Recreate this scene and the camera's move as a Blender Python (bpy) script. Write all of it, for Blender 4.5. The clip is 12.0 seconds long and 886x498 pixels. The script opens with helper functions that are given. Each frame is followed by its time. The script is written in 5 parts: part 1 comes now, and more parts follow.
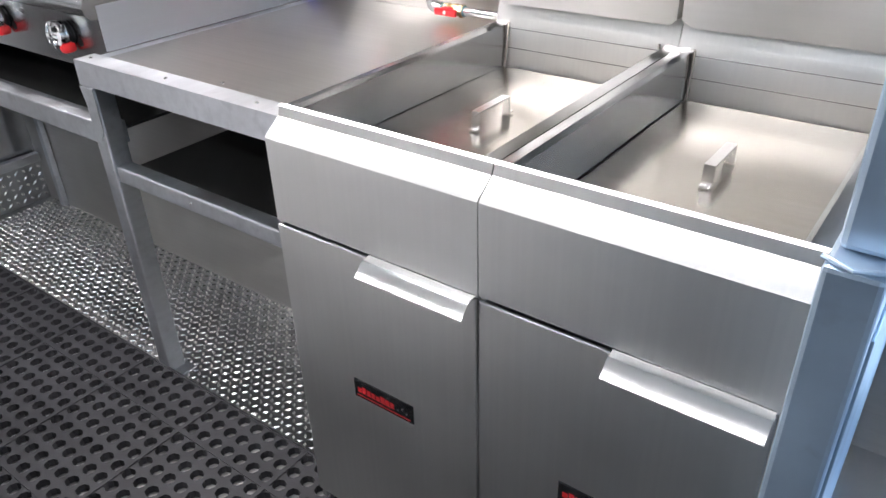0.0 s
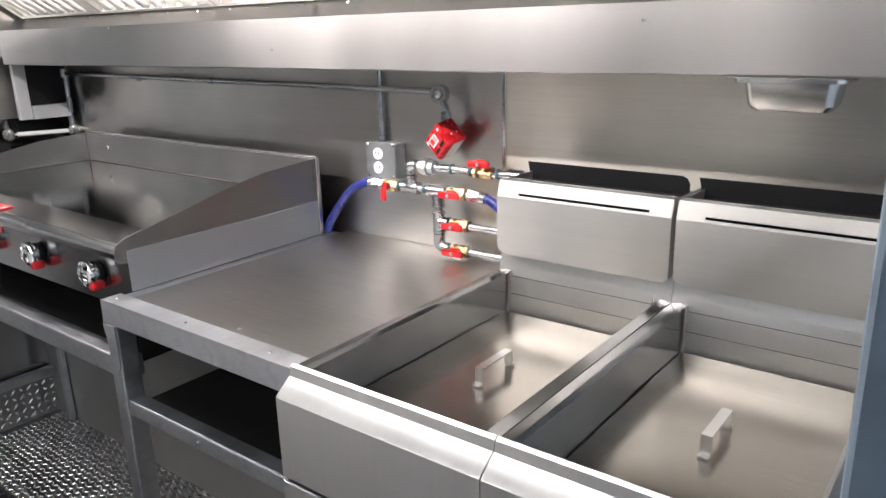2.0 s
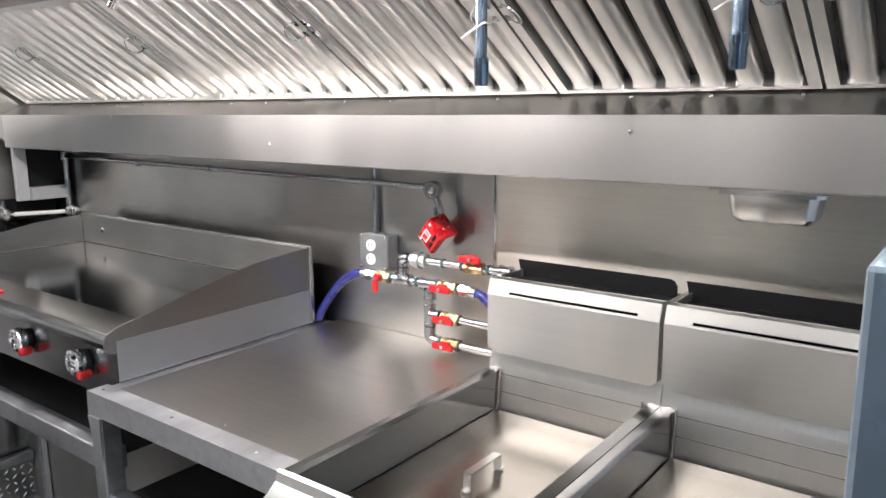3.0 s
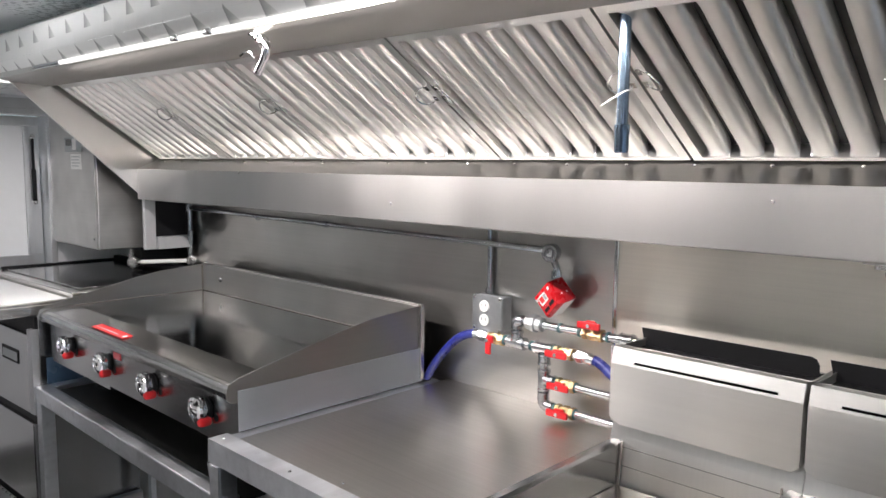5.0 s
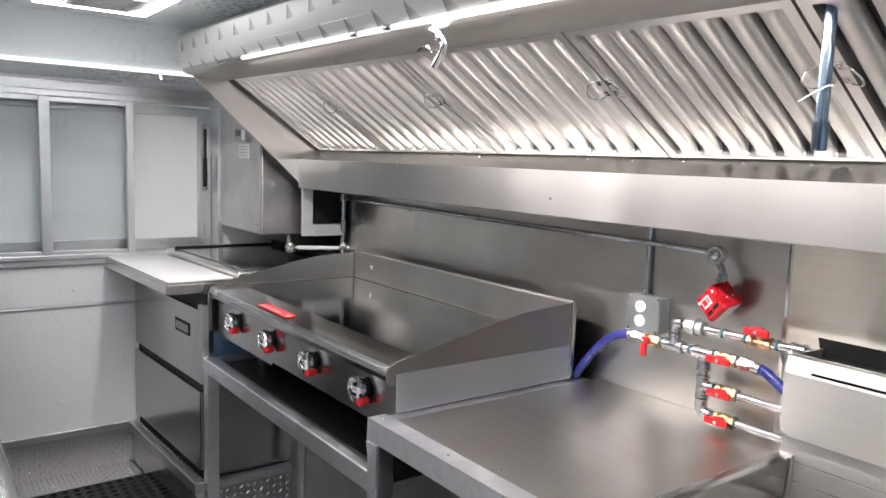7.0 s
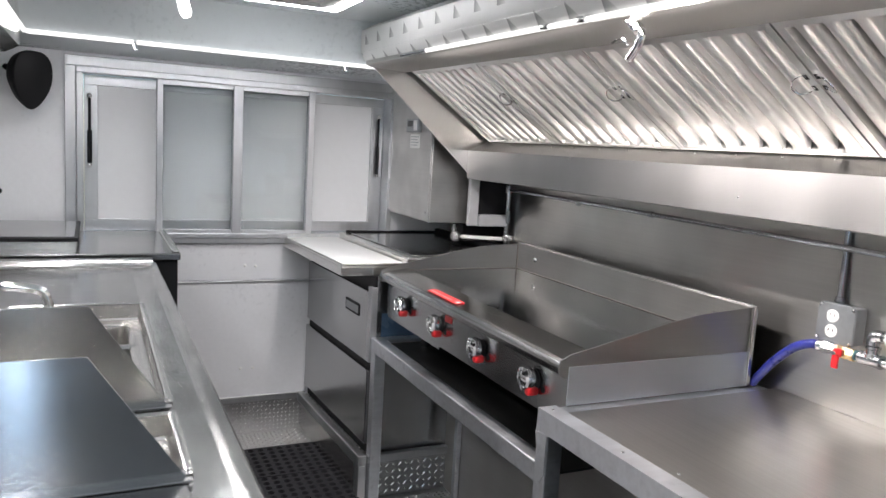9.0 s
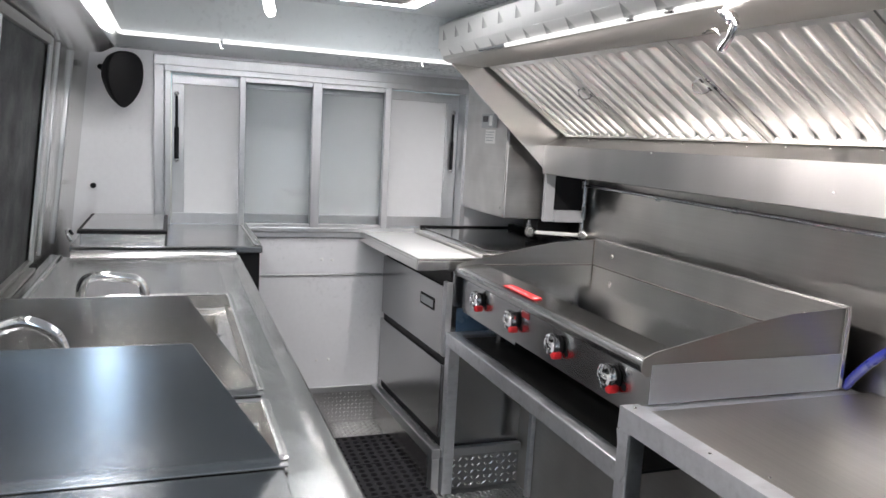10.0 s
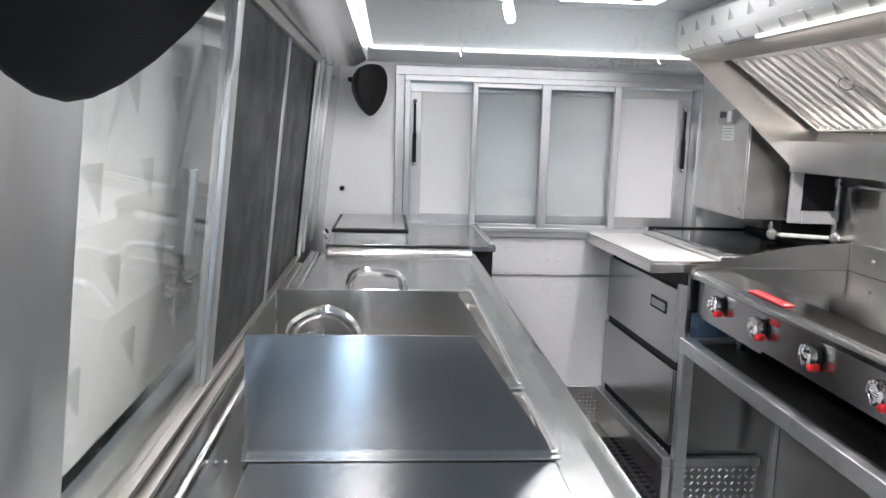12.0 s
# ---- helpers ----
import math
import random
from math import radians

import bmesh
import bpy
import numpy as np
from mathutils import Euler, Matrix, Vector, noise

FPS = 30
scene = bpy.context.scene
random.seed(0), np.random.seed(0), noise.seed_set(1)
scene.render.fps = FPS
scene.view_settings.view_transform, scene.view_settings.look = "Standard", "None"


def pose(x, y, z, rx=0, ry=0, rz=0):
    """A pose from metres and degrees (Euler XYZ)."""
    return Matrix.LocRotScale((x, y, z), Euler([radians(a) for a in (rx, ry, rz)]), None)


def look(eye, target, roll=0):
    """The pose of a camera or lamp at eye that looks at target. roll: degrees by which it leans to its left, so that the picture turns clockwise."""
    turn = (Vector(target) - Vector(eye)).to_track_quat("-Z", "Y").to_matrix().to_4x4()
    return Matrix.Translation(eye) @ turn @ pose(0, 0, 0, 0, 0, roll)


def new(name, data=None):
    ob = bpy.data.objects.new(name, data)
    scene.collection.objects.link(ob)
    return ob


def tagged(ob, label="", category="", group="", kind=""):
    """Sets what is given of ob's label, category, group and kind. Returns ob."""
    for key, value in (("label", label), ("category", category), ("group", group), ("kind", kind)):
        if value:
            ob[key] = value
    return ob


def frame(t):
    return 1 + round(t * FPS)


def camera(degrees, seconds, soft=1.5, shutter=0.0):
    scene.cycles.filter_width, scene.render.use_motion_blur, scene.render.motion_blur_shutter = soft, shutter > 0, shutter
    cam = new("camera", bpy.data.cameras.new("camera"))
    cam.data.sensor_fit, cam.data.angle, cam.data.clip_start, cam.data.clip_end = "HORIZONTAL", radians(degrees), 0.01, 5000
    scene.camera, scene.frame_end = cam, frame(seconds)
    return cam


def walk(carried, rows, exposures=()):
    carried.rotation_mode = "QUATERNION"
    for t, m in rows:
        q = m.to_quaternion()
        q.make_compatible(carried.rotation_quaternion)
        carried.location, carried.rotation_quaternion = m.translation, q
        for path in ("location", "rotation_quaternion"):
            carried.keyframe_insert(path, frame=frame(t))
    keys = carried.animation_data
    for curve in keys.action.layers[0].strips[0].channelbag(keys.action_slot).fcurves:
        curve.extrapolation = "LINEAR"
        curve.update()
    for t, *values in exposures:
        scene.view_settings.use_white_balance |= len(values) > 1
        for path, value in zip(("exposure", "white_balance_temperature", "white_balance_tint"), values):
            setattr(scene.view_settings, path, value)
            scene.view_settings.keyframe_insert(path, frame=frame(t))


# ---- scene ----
cam = camera(61.5, 12.0)
PATH = [
    (0, (1.667, -1.635, 1.318), (0.623, -0.269, 0.295), -1.8),
    (0.5, (1.664, -1.633, 1.355), (0.566, -0.225, 0.455), -2.5),
    (1, (1.667, -1.63, 1.385), (0.533, -0.186, 0.59), -2.2),
    (1.5, (1.671, -1.627, 1.419), (0.511, -0.143, 0.747), -1.9),
    (2, (1.675, -1.628, 1.443), (0.502, -0.11, 0.878), -1.5),
    (2.5, (1.681, -1.625, 1.469), (0.506, -0.074, 1.012), -1.1),
    (3, (1.679, -1.629, 1.495), (0.498, -0.059, 1.123), -0.4),
    (3.2, (1.682, -1.632, 1.501), (0.495, -0.057, 1.171), -0.1),
    (4.8, (1.623, -1.681, 1.493), (0.277, -0.215, 1.289), 0.8),
    (5, (1.615, -1.668, 1.506), (0.239, -0.233, 1.284), 0.6),
    (5.5, (1.609, -1.684, 1.499), (0.177, -0.309, 1.256), 0.8),
    (6, (1.59, -1.703, 1.497), (0.1, -0.392, 1.251), 1.0),
    (6.5, (1.586, -1.724, 1.496), (0.044, -0.474, 1.254), 1.4),
    (7, (1.572, -1.742, 1.495), (-0.025, -0.56, 1.26), 2.0),
    (8.8, (1.546, -1.818, 1.486), (-0.227, -0.933, 1.218), 3.4),
    (9, (1.546, -1.825, 1.488), (-0.244, -0.975, 1.217), 3.4),
    (9.5, (1.543, -1.841, 1.485), (-0.282, -1.072, 1.205), 3.6),
    (10, (1.535, -1.859, 1.482), (-0.321, -1.174, 1.191), 3.2),
    (10.5, (1.533, -1.876, 1.483), (-0.352, -1.277, 1.183), 2.7),
    (11, (1.533, -1.905, 1.481), (-0.385, -1.426, 1.177), 2.4),
    (11.5, (1.534, -1.934, 1.481), (-0.416, -1.616, 1.171), 1.8),
    (12, (1.542, -1.961, 1.482), (-0.428, -1.812, 1.169), 1.6),
]
EXPOSURES = [(0, 1.25, 6250, 10), (0.5, 0.82, 6350, 10), (1, 0.58, 6400, 10), (1.5, 0.55, 6500, 10), (2.5, 0.58, 6500, 10), (5, 0.5, 6500, 10), (6, 0.53, 6500, 10), (7, 0.62, 6500, 10), (9, 0.62, 6450, 10), (10.5, 0.76, 6450, 10), (12, 0.88, 6450, 10)]
walk(cam, [(t, look(eye, target, roll)) for t, eye, target, roll in PATH], EXPOSURES)

# ---------------------------------------------------------------- world and light
world = bpy.data.worlds.new("world")
scene.world = world
world.use_nodes = True
wn = world.node_tree
sky = wn.nodes.new("ShaderNodeTexSky")
sky.sky_type = "NISHITA"
sky.sun_disc = False
sky.ozone_density, sky.dust_density = 5.0, 0.3
sky.sun_elevation, sky.sun_rotation = radians(40), radians(110)
wn.links.new(sky.outputs[0], wn.nodes["Background"].inputs[0])
wn.nodes["Background"].inputs[1].default_value = 0.15
LED_POWER, PANEL_POWER, BULB_POWER = 1.0, 16.0, 6.0


def daylight(name, place, target, wide, high, watts):
    """The sky's light in an opening."""
    lamp = bpy.data.lights.new(name, "AREA")
    lamp.shape, lamp.size, lamp.size_y, lamp.energy, lamp.color = "RECTANGLE", wide, high, watts, (0.56, 0.76, 1.0)
    ob = new(name, lamp)
    ob.matrix_world = look(place, target)
    return ob


daylight("cab_door_daylight", (2.74, -2.10, 1.2), (0.0, -2.10, 1.2), 0.10, 1.2, 1.2)
daylight("side_door_daylight", (2.15, -0.03, 1.0), (2.15, -2.0, 1.0), 0.6, 1.7, 4.2)


def strip_lamp(p, q, aim, watts, colour, wide=0.06):
    """The light that one strip throws down from its reflector."""
    p, q, aim = Vector(p), Vector(q), Vector(aim).normalized()
    lamp = bpy.data.lights.new("strip_lamp", "AREA")
    lamp.shape, lamp.size, lamp.size_y, lamp.energy, lamp.color = "RECTANGLE", (q - p).length, wide, watts, colour
    ob = new("strip_lamp", lamp)
    along = (q - p).normalized()
    back = -aim
    up = back.cross(along)
    turn = Matrix((along, up, back)).transposed().to_4x4()
    ob.matrix_world = Matrix.Translation((p + q) / 2) @ turn
    return ob


WARM, COOL = (1.0, 0.925, 0.905), (0.985, 0.965, 1.0)
strip_lamp((-1.40, -2.026, 1.788), (1.9, -2.026, 1.788), (0, -0.3, -1), 8.0, (1.0, 0.97, 0.97), 0.014)
strip_lamp((-0.76, -0.834, 1.789), (1.70, -0.834, 1.7562), (0, 0.5, -1), 30.0, WARM, 0.014)
strip_lamp((-1.436, -2.0, 1.788), (-1.436, -0.76, 1.788), (-0.5, 0, -1), 2.4, COOL, 0.012)


# ---------------------------------------------------------------- mesh helpers
def box(bm, x0, x1, y0, y1, z0, z1, bevel=0.0):
    """A box into bm, its edges rounded by bevel."""
    m = Matrix.Translation(((x0 + x1) / 2, (y0 + y1) / 2, (z0 + z1) / 2)) @ Matrix.Diagonal((abs(x1 - x0), abs(y1 - y0), abs(z1 - z0), 1))
    r = bmesh.ops.create_cube(bm, size=1.0, matrix=m)
    if bevel:
        edges = {e for v in r["verts"] for e in v.link_edges}
        bmesh.ops.bevel(bm, geom=list(edges), offset=bevel, segments=2, affect="EDGES", profile=0.5)


def prism(bm, profile, axis, a, b, closed=True):
    """A profile of 2D points extruded along an axis from a to b. axis x: (y, z); y: (x, z); z: (x, y)."""
    def at(p, s):
        return {"x": (s, p[0], p[1]), "y": (p[0], s, p[1]), "z": (p[0], p[1], s)}[axis]
    va, vb = [bm.verts.new(at(p, a)) for p in profile], [bm.verts.new(at(p, b)) for p in profile]
    n = len(profile)
    for i in range(n if closed else n - 1):
        j = (i + 1) % n
        bm.faces.new((va[i], va[j], vb[j], vb[i]))
    if closed:
        bm.faces.new(va[::-1])
        bm.faces.new(vb)


def bent(points, thick):
    """The closed outline of a bent sheet of some thickness along 2D points."""
    pts = [Vector(p) for p in points]
    off = []
    for i, p in enumerate(pts):
        d1 = (pts[i] - pts[i - 1]).normalized() if i else (pts[1] - pts[0]).normalized()
        d2 = (pts[i + 1] - pts[i]).normalized() if i + 1 < len(pts) else d1
        n1, n2 = Vector((-d1.y, d1.x)), Vector((-d2.y, d2.x))
        n = (n1 + n2)
        n = n / max(0.3, n.length_squared) * 2
        off.append(p + n * thick)
    return [tuple(p) for p in pts] + [tuple(p) for p in reversed(off)]


def cyl(bm, p, q, r, seg=16, r2=None, caps=True):
    """A cylinder or cone from p to q."""
    p, q = Vector(p), Vector(q)
    d = q - p
    m = Matrix.Translation((p + q) / 2) @ d.to_track_quat("Z", "Y").to_matrix().to_4x4()
    bmesh.ops.create_cone(bm, cap_ends=caps, segments=seg, radius1=r, radius2=r if r2 is None else r2, depth=d.length, matrix=m)


def ball(bm, c, r, seg=14, squash=(1, 1, 1)):
    bmesh.ops.create_uvsphere(bm, u_segments=seg, v_segments=seg // 2 + 2, radius=r, matrix=Matrix.Translation(c) @ Matrix.Diagonal((*squash, 1)))


def smooth_line(points, steps=8):
    """Catmull-Rom through 3D points."""
    p = [Vector(q) for q in points]
    p = [p[0] * 2 - p[1]] + p + [p[-1] * 2 - p[-2]]
    out = []
    for i in range(1, len(p) - 2):
        for s in range(steps):
            t = s / steps
            out.append(0.5 * (2 * p[i] + (p[i + 1] - p[i - 1]) * t + (2 * p[i - 1] - 5 * p[i] + 4 * p[i + 1] - p[i + 2]) * t * t + (3 * p[i] - p[i - 1] - 3 * p[i + 1] + p[i + 2]) * t ** 3))
    return out + [p[-2]]


def tube(bm, points, r, seg=12):
    """A round tube along 3D points."""
    pts = [Vector(p) for p in points]
    rings, side = [], None
    for i, p in enumerate(pts):
        d = (pts[min(i + 1, len(pts) - 1)] - pts[max(i - 1, 0)]).normalized()
        if side is None:
            side = d.orthogonal().normalized()
        side = (side - d * side.dot(d)).normalized()
        up = d.cross(side)
        rr = r(i / (len(pts) - 1)) if callable(r) else r
        rings.append([bm.verts.new(p + (side * math.cos(a) + up * math.sin(a)) * rr) for a in [2 * math.pi * k / seg for k in range(seg)]])
    for a, b in zip(rings, rings[1:]):
        for k in range(seg):
            bm.faces.new((a[k], a[(k + 1) % seg], b[(k + 1) % seg], b[k]))
    bm.faces.new(rings[0][::-1])
    bm.faces.new(rings[-1])


def turned(bm, profile, origin, axis, seg=20):
    """A profile of (radius, height) turned round an axis through origin."""
    q = Vector(axis).to_track_quat("Z", "Y").to_matrix()
    rings = []
    for r, h in profile:
        rings.append([bm.verts.new(Vector(origin) + q @ Vector((r * math.cos(2 * math.pi * k / seg), r * math.sin(2 * math.pi * k / seg), h))) for k in range(seg)])
    for a, b in zip(rings, rings[1:]):
        for k in range(seg):
            bm.faces.new((a[k], a[(k + 1) % seg], b[(k + 1) % seg], b[k]))
    bm.faces.new(rings[0][::-1])
    bm.faces.new(rings[-1])


def mesh_of(name, bm, material, smooth=True):
    bmesh.ops.recalc_face_normals(bm, faces=bm.faces)
    me = bpy.data.meshes.new(name)
    bm.to_mesh(me)
    bm.free()
    me.materials.append(material)
    if smooth:
        me.polygons.foreach_set("use_smooth", [True] * len(me.polygons))
        me.set_sharp_from_angle(angle=radians(32))
    return me


def thing(name, label, category, base, group="", kind=""):
    """An Empty at a thing's base, which parents its parts."""
    ob = tagged(new(name), label, category, group, kind)
    ob.location = base
    ob.empty_display_size = 0.05
    return ob


def part(name, bm, material, parent, label="", smooth=True):
    """A bmesh, in world coordinates, as one mesh object under a thing or a part."""
    ob = new(name, mesh_of(name, bm, material, smooth))
    ob.parent = parent
    top = parent
    while top.parent:
        top = top.parent
    if parent.type == "EMPTY":
        ob.matrix_parent_inverse = Matrix.Translation(-Vector(top.location))
    return tagged(ob, label)


def solid(name, bm, material, label, category="", group="", kind="", smooth=True):
    """A bmesh as a top-level thing of one mesh."""
    return tagged(new(name, mesh_of(name, bm, material, smooth)), label, category, group, kind)


def boxed(name, material, parent, dims, bevel=0.002, label=""):
    bm = bmesh.new()
    box(bm, *dims, bevel)
    return part(name, bm, material, parent, label, smooth=False)


# ---------------------------------------------------------------- materials
def material(name, colour, metal=0.0, rough=0.4, grain=(8, 8, 8), vary=0.1, bump=0.02, big=2.5, stain=0.0, rough_vary=0.1, spec=0.5, aniso=0.0, fine_share=0.5, along=(0, 0, 1), wave=0.0, wave_scale=(2.5, 2.5, 2.5)):
    """A surface with fine grain, stretched by grain's scales, larger cloudy wear and the slow waves of thin sheet."""
    m = bpy.data.materials.new(name)
    m.use_nodes = True
    nt = m.node_tree
    n, l = nt.nodes, nt.links
    p = n["Principled BSDF"]
    p.inputs["Metallic"].default_value = metal
    p.inputs["Specular IOR Level"].default_value = spec
    tc = n.new("ShaderNodeTexCoord")
    info = n.new("ShaderNodeObjectInfo")
    shift = n.new("ShaderNodeVectorMath")
    shift.operation = "ADD"
    wide = n.new("ShaderNodeMath")
    wide.operation = "MULTIPLY"
    wide.inputs[1].default_value = 7.0
    l.new(info.outputs["Random"], wide.inputs[0])
    l.new(tc.outputs["Object"], shift.inputs[0])
    l.new(wide.outputs[0], shift.inputs[1])
    mp = n.new("ShaderNodeMapping")
    mp.inputs["Scale"].default_value = grain
    l.new(shift.outputs[0], mp.inputs[0])
    fine = n.new("ShaderNodeTexNoise")
    fine.inputs["Scale"].default_value, fine.inputs["Detail"].default_value = 1.0, 4
    l.new(mp.outputs[0], fine.inputs["Vector"])
    cloud = n.new("ShaderNodeTexNoise")
    cloud.inputs["Scale"].default_value, cloud.inputs["Detail"].default_value, cloud.inputs["Roughness"].default_value = big, 2, 0.5
    l.new(shift.outputs[0], cloud.inputs["Vector"])
    both = n.new("ShaderNodeMix")
    both.data_type = "FLOAT"
    both.inputs["Factor"].default_value = 1 - fine_share
    l.new(fine.outputs["Fac"], both.inputs["A"])
    l.new(cloud.outputs["Fac"], both.inputs["B"])
    ramp = n.new("ShaderNodeValToRGB")
    lo, hi = [max(0.0, c * (1 - vary)) for c in colour], [min(1.0, c * (1 + vary)) for c in colour]
    ramp.color_ramp.elements[0].position, ramp.color_ramp.elements[1].position = 0.3, 0.7
    ramp.color_ramp.elements[0].color, ramp.color_ramp.elements[1].color = (*lo, 1), (*hi, 1)
    l.new(both.outputs["Result"], ramp.inputs[0])
    last = ramp.outputs["Color"]
    if stain:
        spots = n.new("ShaderNodeTexNoise")
        spots.inputs["Scale"].default_value, spots.inputs["Detail"].default_value = big * 3.1, 8
        l.new(shift.outputs[0], spots.inputs["Vector"])
        cut = n.new("ShaderNodeMapRange")
        cut.inputs["From Min"].default_value, cut.inputs["From Max"].default_value = 0.56, 0.72
        cut.inputs["To Max"].default_value = stain
        l.new(spots.outputs["Fac"], cut.inputs["Value"])
        mix = n.new("ShaderNodeMix")
        mix.data_type = "RGBA"
        l.new(cut.outputs["Result"], mix.inputs["Factor"])
        l.new(last, mix.inputs["A"])
        mix.inputs["B"].default_value = (*[c * 0.55 for c in colour], 1)
        last = mix.outputs["Result"]
    l.new(last, p.inputs["Base Color"])
    rr = n.new("ShaderNodeMapRange")
    rr.inputs["From Min"].default_value, rr.inputs["From Max"].default_value = 0.3, 0.7
    rr.inputs["To Min"].default_value, rr.inputs["To Max"].default_value = max(0.02, rough - rough_vary), min(1.0, rough + rough_vary)
    l.new(both.outputs["Result"], rr.inputs["Value"])
    l.new(rr.outputs["Result"], p.inputs["Roughness"])
    if aniso:
        p.inputs["Anisotropic"].default_value = aniso
        spread = n.new("ShaderNodeCombineXYZ")
        for k in range(3):
            spread.inputs[k].default_value = along[k]
        l.new(spread.outputs[0], p.inputs["Tangent"])
    if bump:
        b = n.new("ShaderNodeBump")
        b.inputs["Strength"].default_value, b.inputs["Distance"].default_value = bump, 0.01
        l.new(both.outputs["Result"], b.inputs["Height"])
        l.new(b.outputs[0], p.inputs["Normal"])
    if wave:
        wm = n.new("ShaderNodeMapping")
        wm.inputs["Scale"].default_value = wave_scale
        l.new(shift.outputs[0], wm.inputs[0])
        swell = n.new("ShaderNodeTexNoise")
        swell.inputs["Scale"].default_value, swell.inputs["Detail"].default_value, swell.inputs["Roughness"].default_value = 1.0, 1, 0.35
        l.new(wm.outputs[0], swell.inputs["Vector"])
        w = n.new("ShaderNodeBump")
        w.inputs["Strength"].default_value, w.inputs["Distance"].default_value = 1.0, wave
        l.new(swell.outputs["Fac"], w.inputs["Height"])
        if bump:
            l.new(b.outputs[0], w.inputs["Normal"])
        l.new(w.outputs[0], p.inputs["Normal"])
    return m


def glow(name, colour, strength):
    m = bpy.data.materials.new(name)
    m.use_nodes = True
    nt = m.node_tree
    nt.nodes.remove(nt.nodes["Principled BSDF"])
    e = nt.nodes.new("ShaderNodeEmission")
    e.inputs[0].default_value, e.inputs[1].default_value = (*colour, 1), strength
    nt.links.new(e.outputs[0], nt.nodes["Material Output"].inputs[0])
    return m


def clear_glass(name, tint, rough=0.02):
    m = bpy.data.materials.new(name)
    m.use_nodes = True
    p = m.node_tree.nodes["Principled BSDF"]
    p.inputs["Base Color"].default_value = (*tint, 1)
    p.inputs["Transmission Weight"].default_value = 1.0
    p.inputs["Roughness"].default_value = rough
    p.inputs["IOR"].default_value = 1.45
    return m


def engine_turned(name, wide, high, flip=1, low=0.45, pale=0.74, metal=1.0, rough=0.42):
    """Stainless sheet with rows of swirled marks, each one's sheen drawn in colour as a darker wedge that fades to one
    side.
    """
    m = material(name, (pale, pale * 0.99, pale * 0.975), metal, rough, (30, 30, 30), 0.05, 0.01)
    n, l = m.node_tree.nodes, m.node_tree.links
    p = n["Principled BSDF"]

    def sums(op, a, b=None, c=None, clamp=False):
        k = n.new("ShaderNodeMath")
        k.operation, k.use_clamp = op, clamp
        for i, v in enumerate((a, b, c)):
            if v is None:
                continue
            if isinstance(v, (int, float)):
                k.inputs[i].default_value = v
            else:
                l.new(v, k.inputs[i])
        return k.outputs[0]

    tc = n.new("ShaderNodeTexCoord")
    split = n.new("ShaderNodeSeparateXYZ")
    l.new(tc.outputs["Object"], split.inputs[0])
    v = sums("MULTIPLY", split.outputs["Z"], flip / high)
    row = sums("FLOOR", v)
    u = sums("MULTIPLY_ADD", row, 0.42, sums("MULTIPLY", split.outputs["X"], 1 / wide))
    fu, fv = sums("FRACT", u), sums("FRACT", v)
    # the uneven sheen of each swirl, painted as a wedge of base colour
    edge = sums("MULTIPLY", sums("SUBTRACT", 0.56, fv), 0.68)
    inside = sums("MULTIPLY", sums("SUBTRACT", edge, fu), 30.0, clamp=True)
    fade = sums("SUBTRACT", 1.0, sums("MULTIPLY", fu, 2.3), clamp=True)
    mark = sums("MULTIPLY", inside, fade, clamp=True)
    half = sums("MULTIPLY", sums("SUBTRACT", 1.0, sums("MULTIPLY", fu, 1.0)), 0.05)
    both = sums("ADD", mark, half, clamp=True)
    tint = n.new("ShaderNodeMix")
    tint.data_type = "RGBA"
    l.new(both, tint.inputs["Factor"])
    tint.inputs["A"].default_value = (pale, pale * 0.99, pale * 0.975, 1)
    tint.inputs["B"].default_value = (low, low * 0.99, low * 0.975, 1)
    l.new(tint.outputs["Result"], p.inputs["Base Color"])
    return m


STEEL = material("brushed_steel", (0.70, 0.69, 0.67), 1.0, 0.245, (4, 4, 130), 0.04, 0.0, 1.7, 0, 0.025, fine_share=0.3, wave=0.002)
STEEL_X = material("brushed_steel_lengthwise", (0.61, 0.592, 0.566), 1.0, 0.298, (2.0, 2.0, 130), 0.15, 0.0, 3.0, 0, 0.015, fine_share=0.2, aniso=0.7, wave=0.012, wave_scale=(3.4, 3.4, 1.2))
STEEL_WARM = material("second_wall_sheet", (0.83, 0.79, 0.715), 1.0, 0.40, (2.0, 2.0, 130), 0.14, 0.0, 3.0, 0, 0.06, fine_share=0.2, aniso=0.7, wave=0.012, wave_scale=(5, 5, 1.2))
STEEL_TOP = material("worktop_steel", (0.53, 0.514, 0.49), 1.0, 0.298, (2, 130, 60), 0.15, 0.0, 2.4, 0, 0.015, fine_share=0.3, aniso=0.4, along=(0, 1, 0), wave=0.0015, wave_scale=(2, 2, 2))
STEEL_FRYER = material("fryer_steel", (0.80, 0.79, 0.765), 1.0, 0.45, (130, 3, 2), 0.06, 0.0, 5.0, 0, 0.07, fine_share=0.35, aniso=0.6, along=(1, 0, 0), wave=0.006, wave_scale=(4, 4, 1))
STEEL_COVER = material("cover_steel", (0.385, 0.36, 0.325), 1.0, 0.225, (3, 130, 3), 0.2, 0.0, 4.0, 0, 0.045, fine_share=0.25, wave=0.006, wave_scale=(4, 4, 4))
STEEL_DARK = material("dark_steel", (0.44, 0.44, 0.44), 1.0, 0.215, (3, 3, 130), 0.05, 0.0, 2.0, 0, 0.05, fine_share=0.12, wave=0.002)
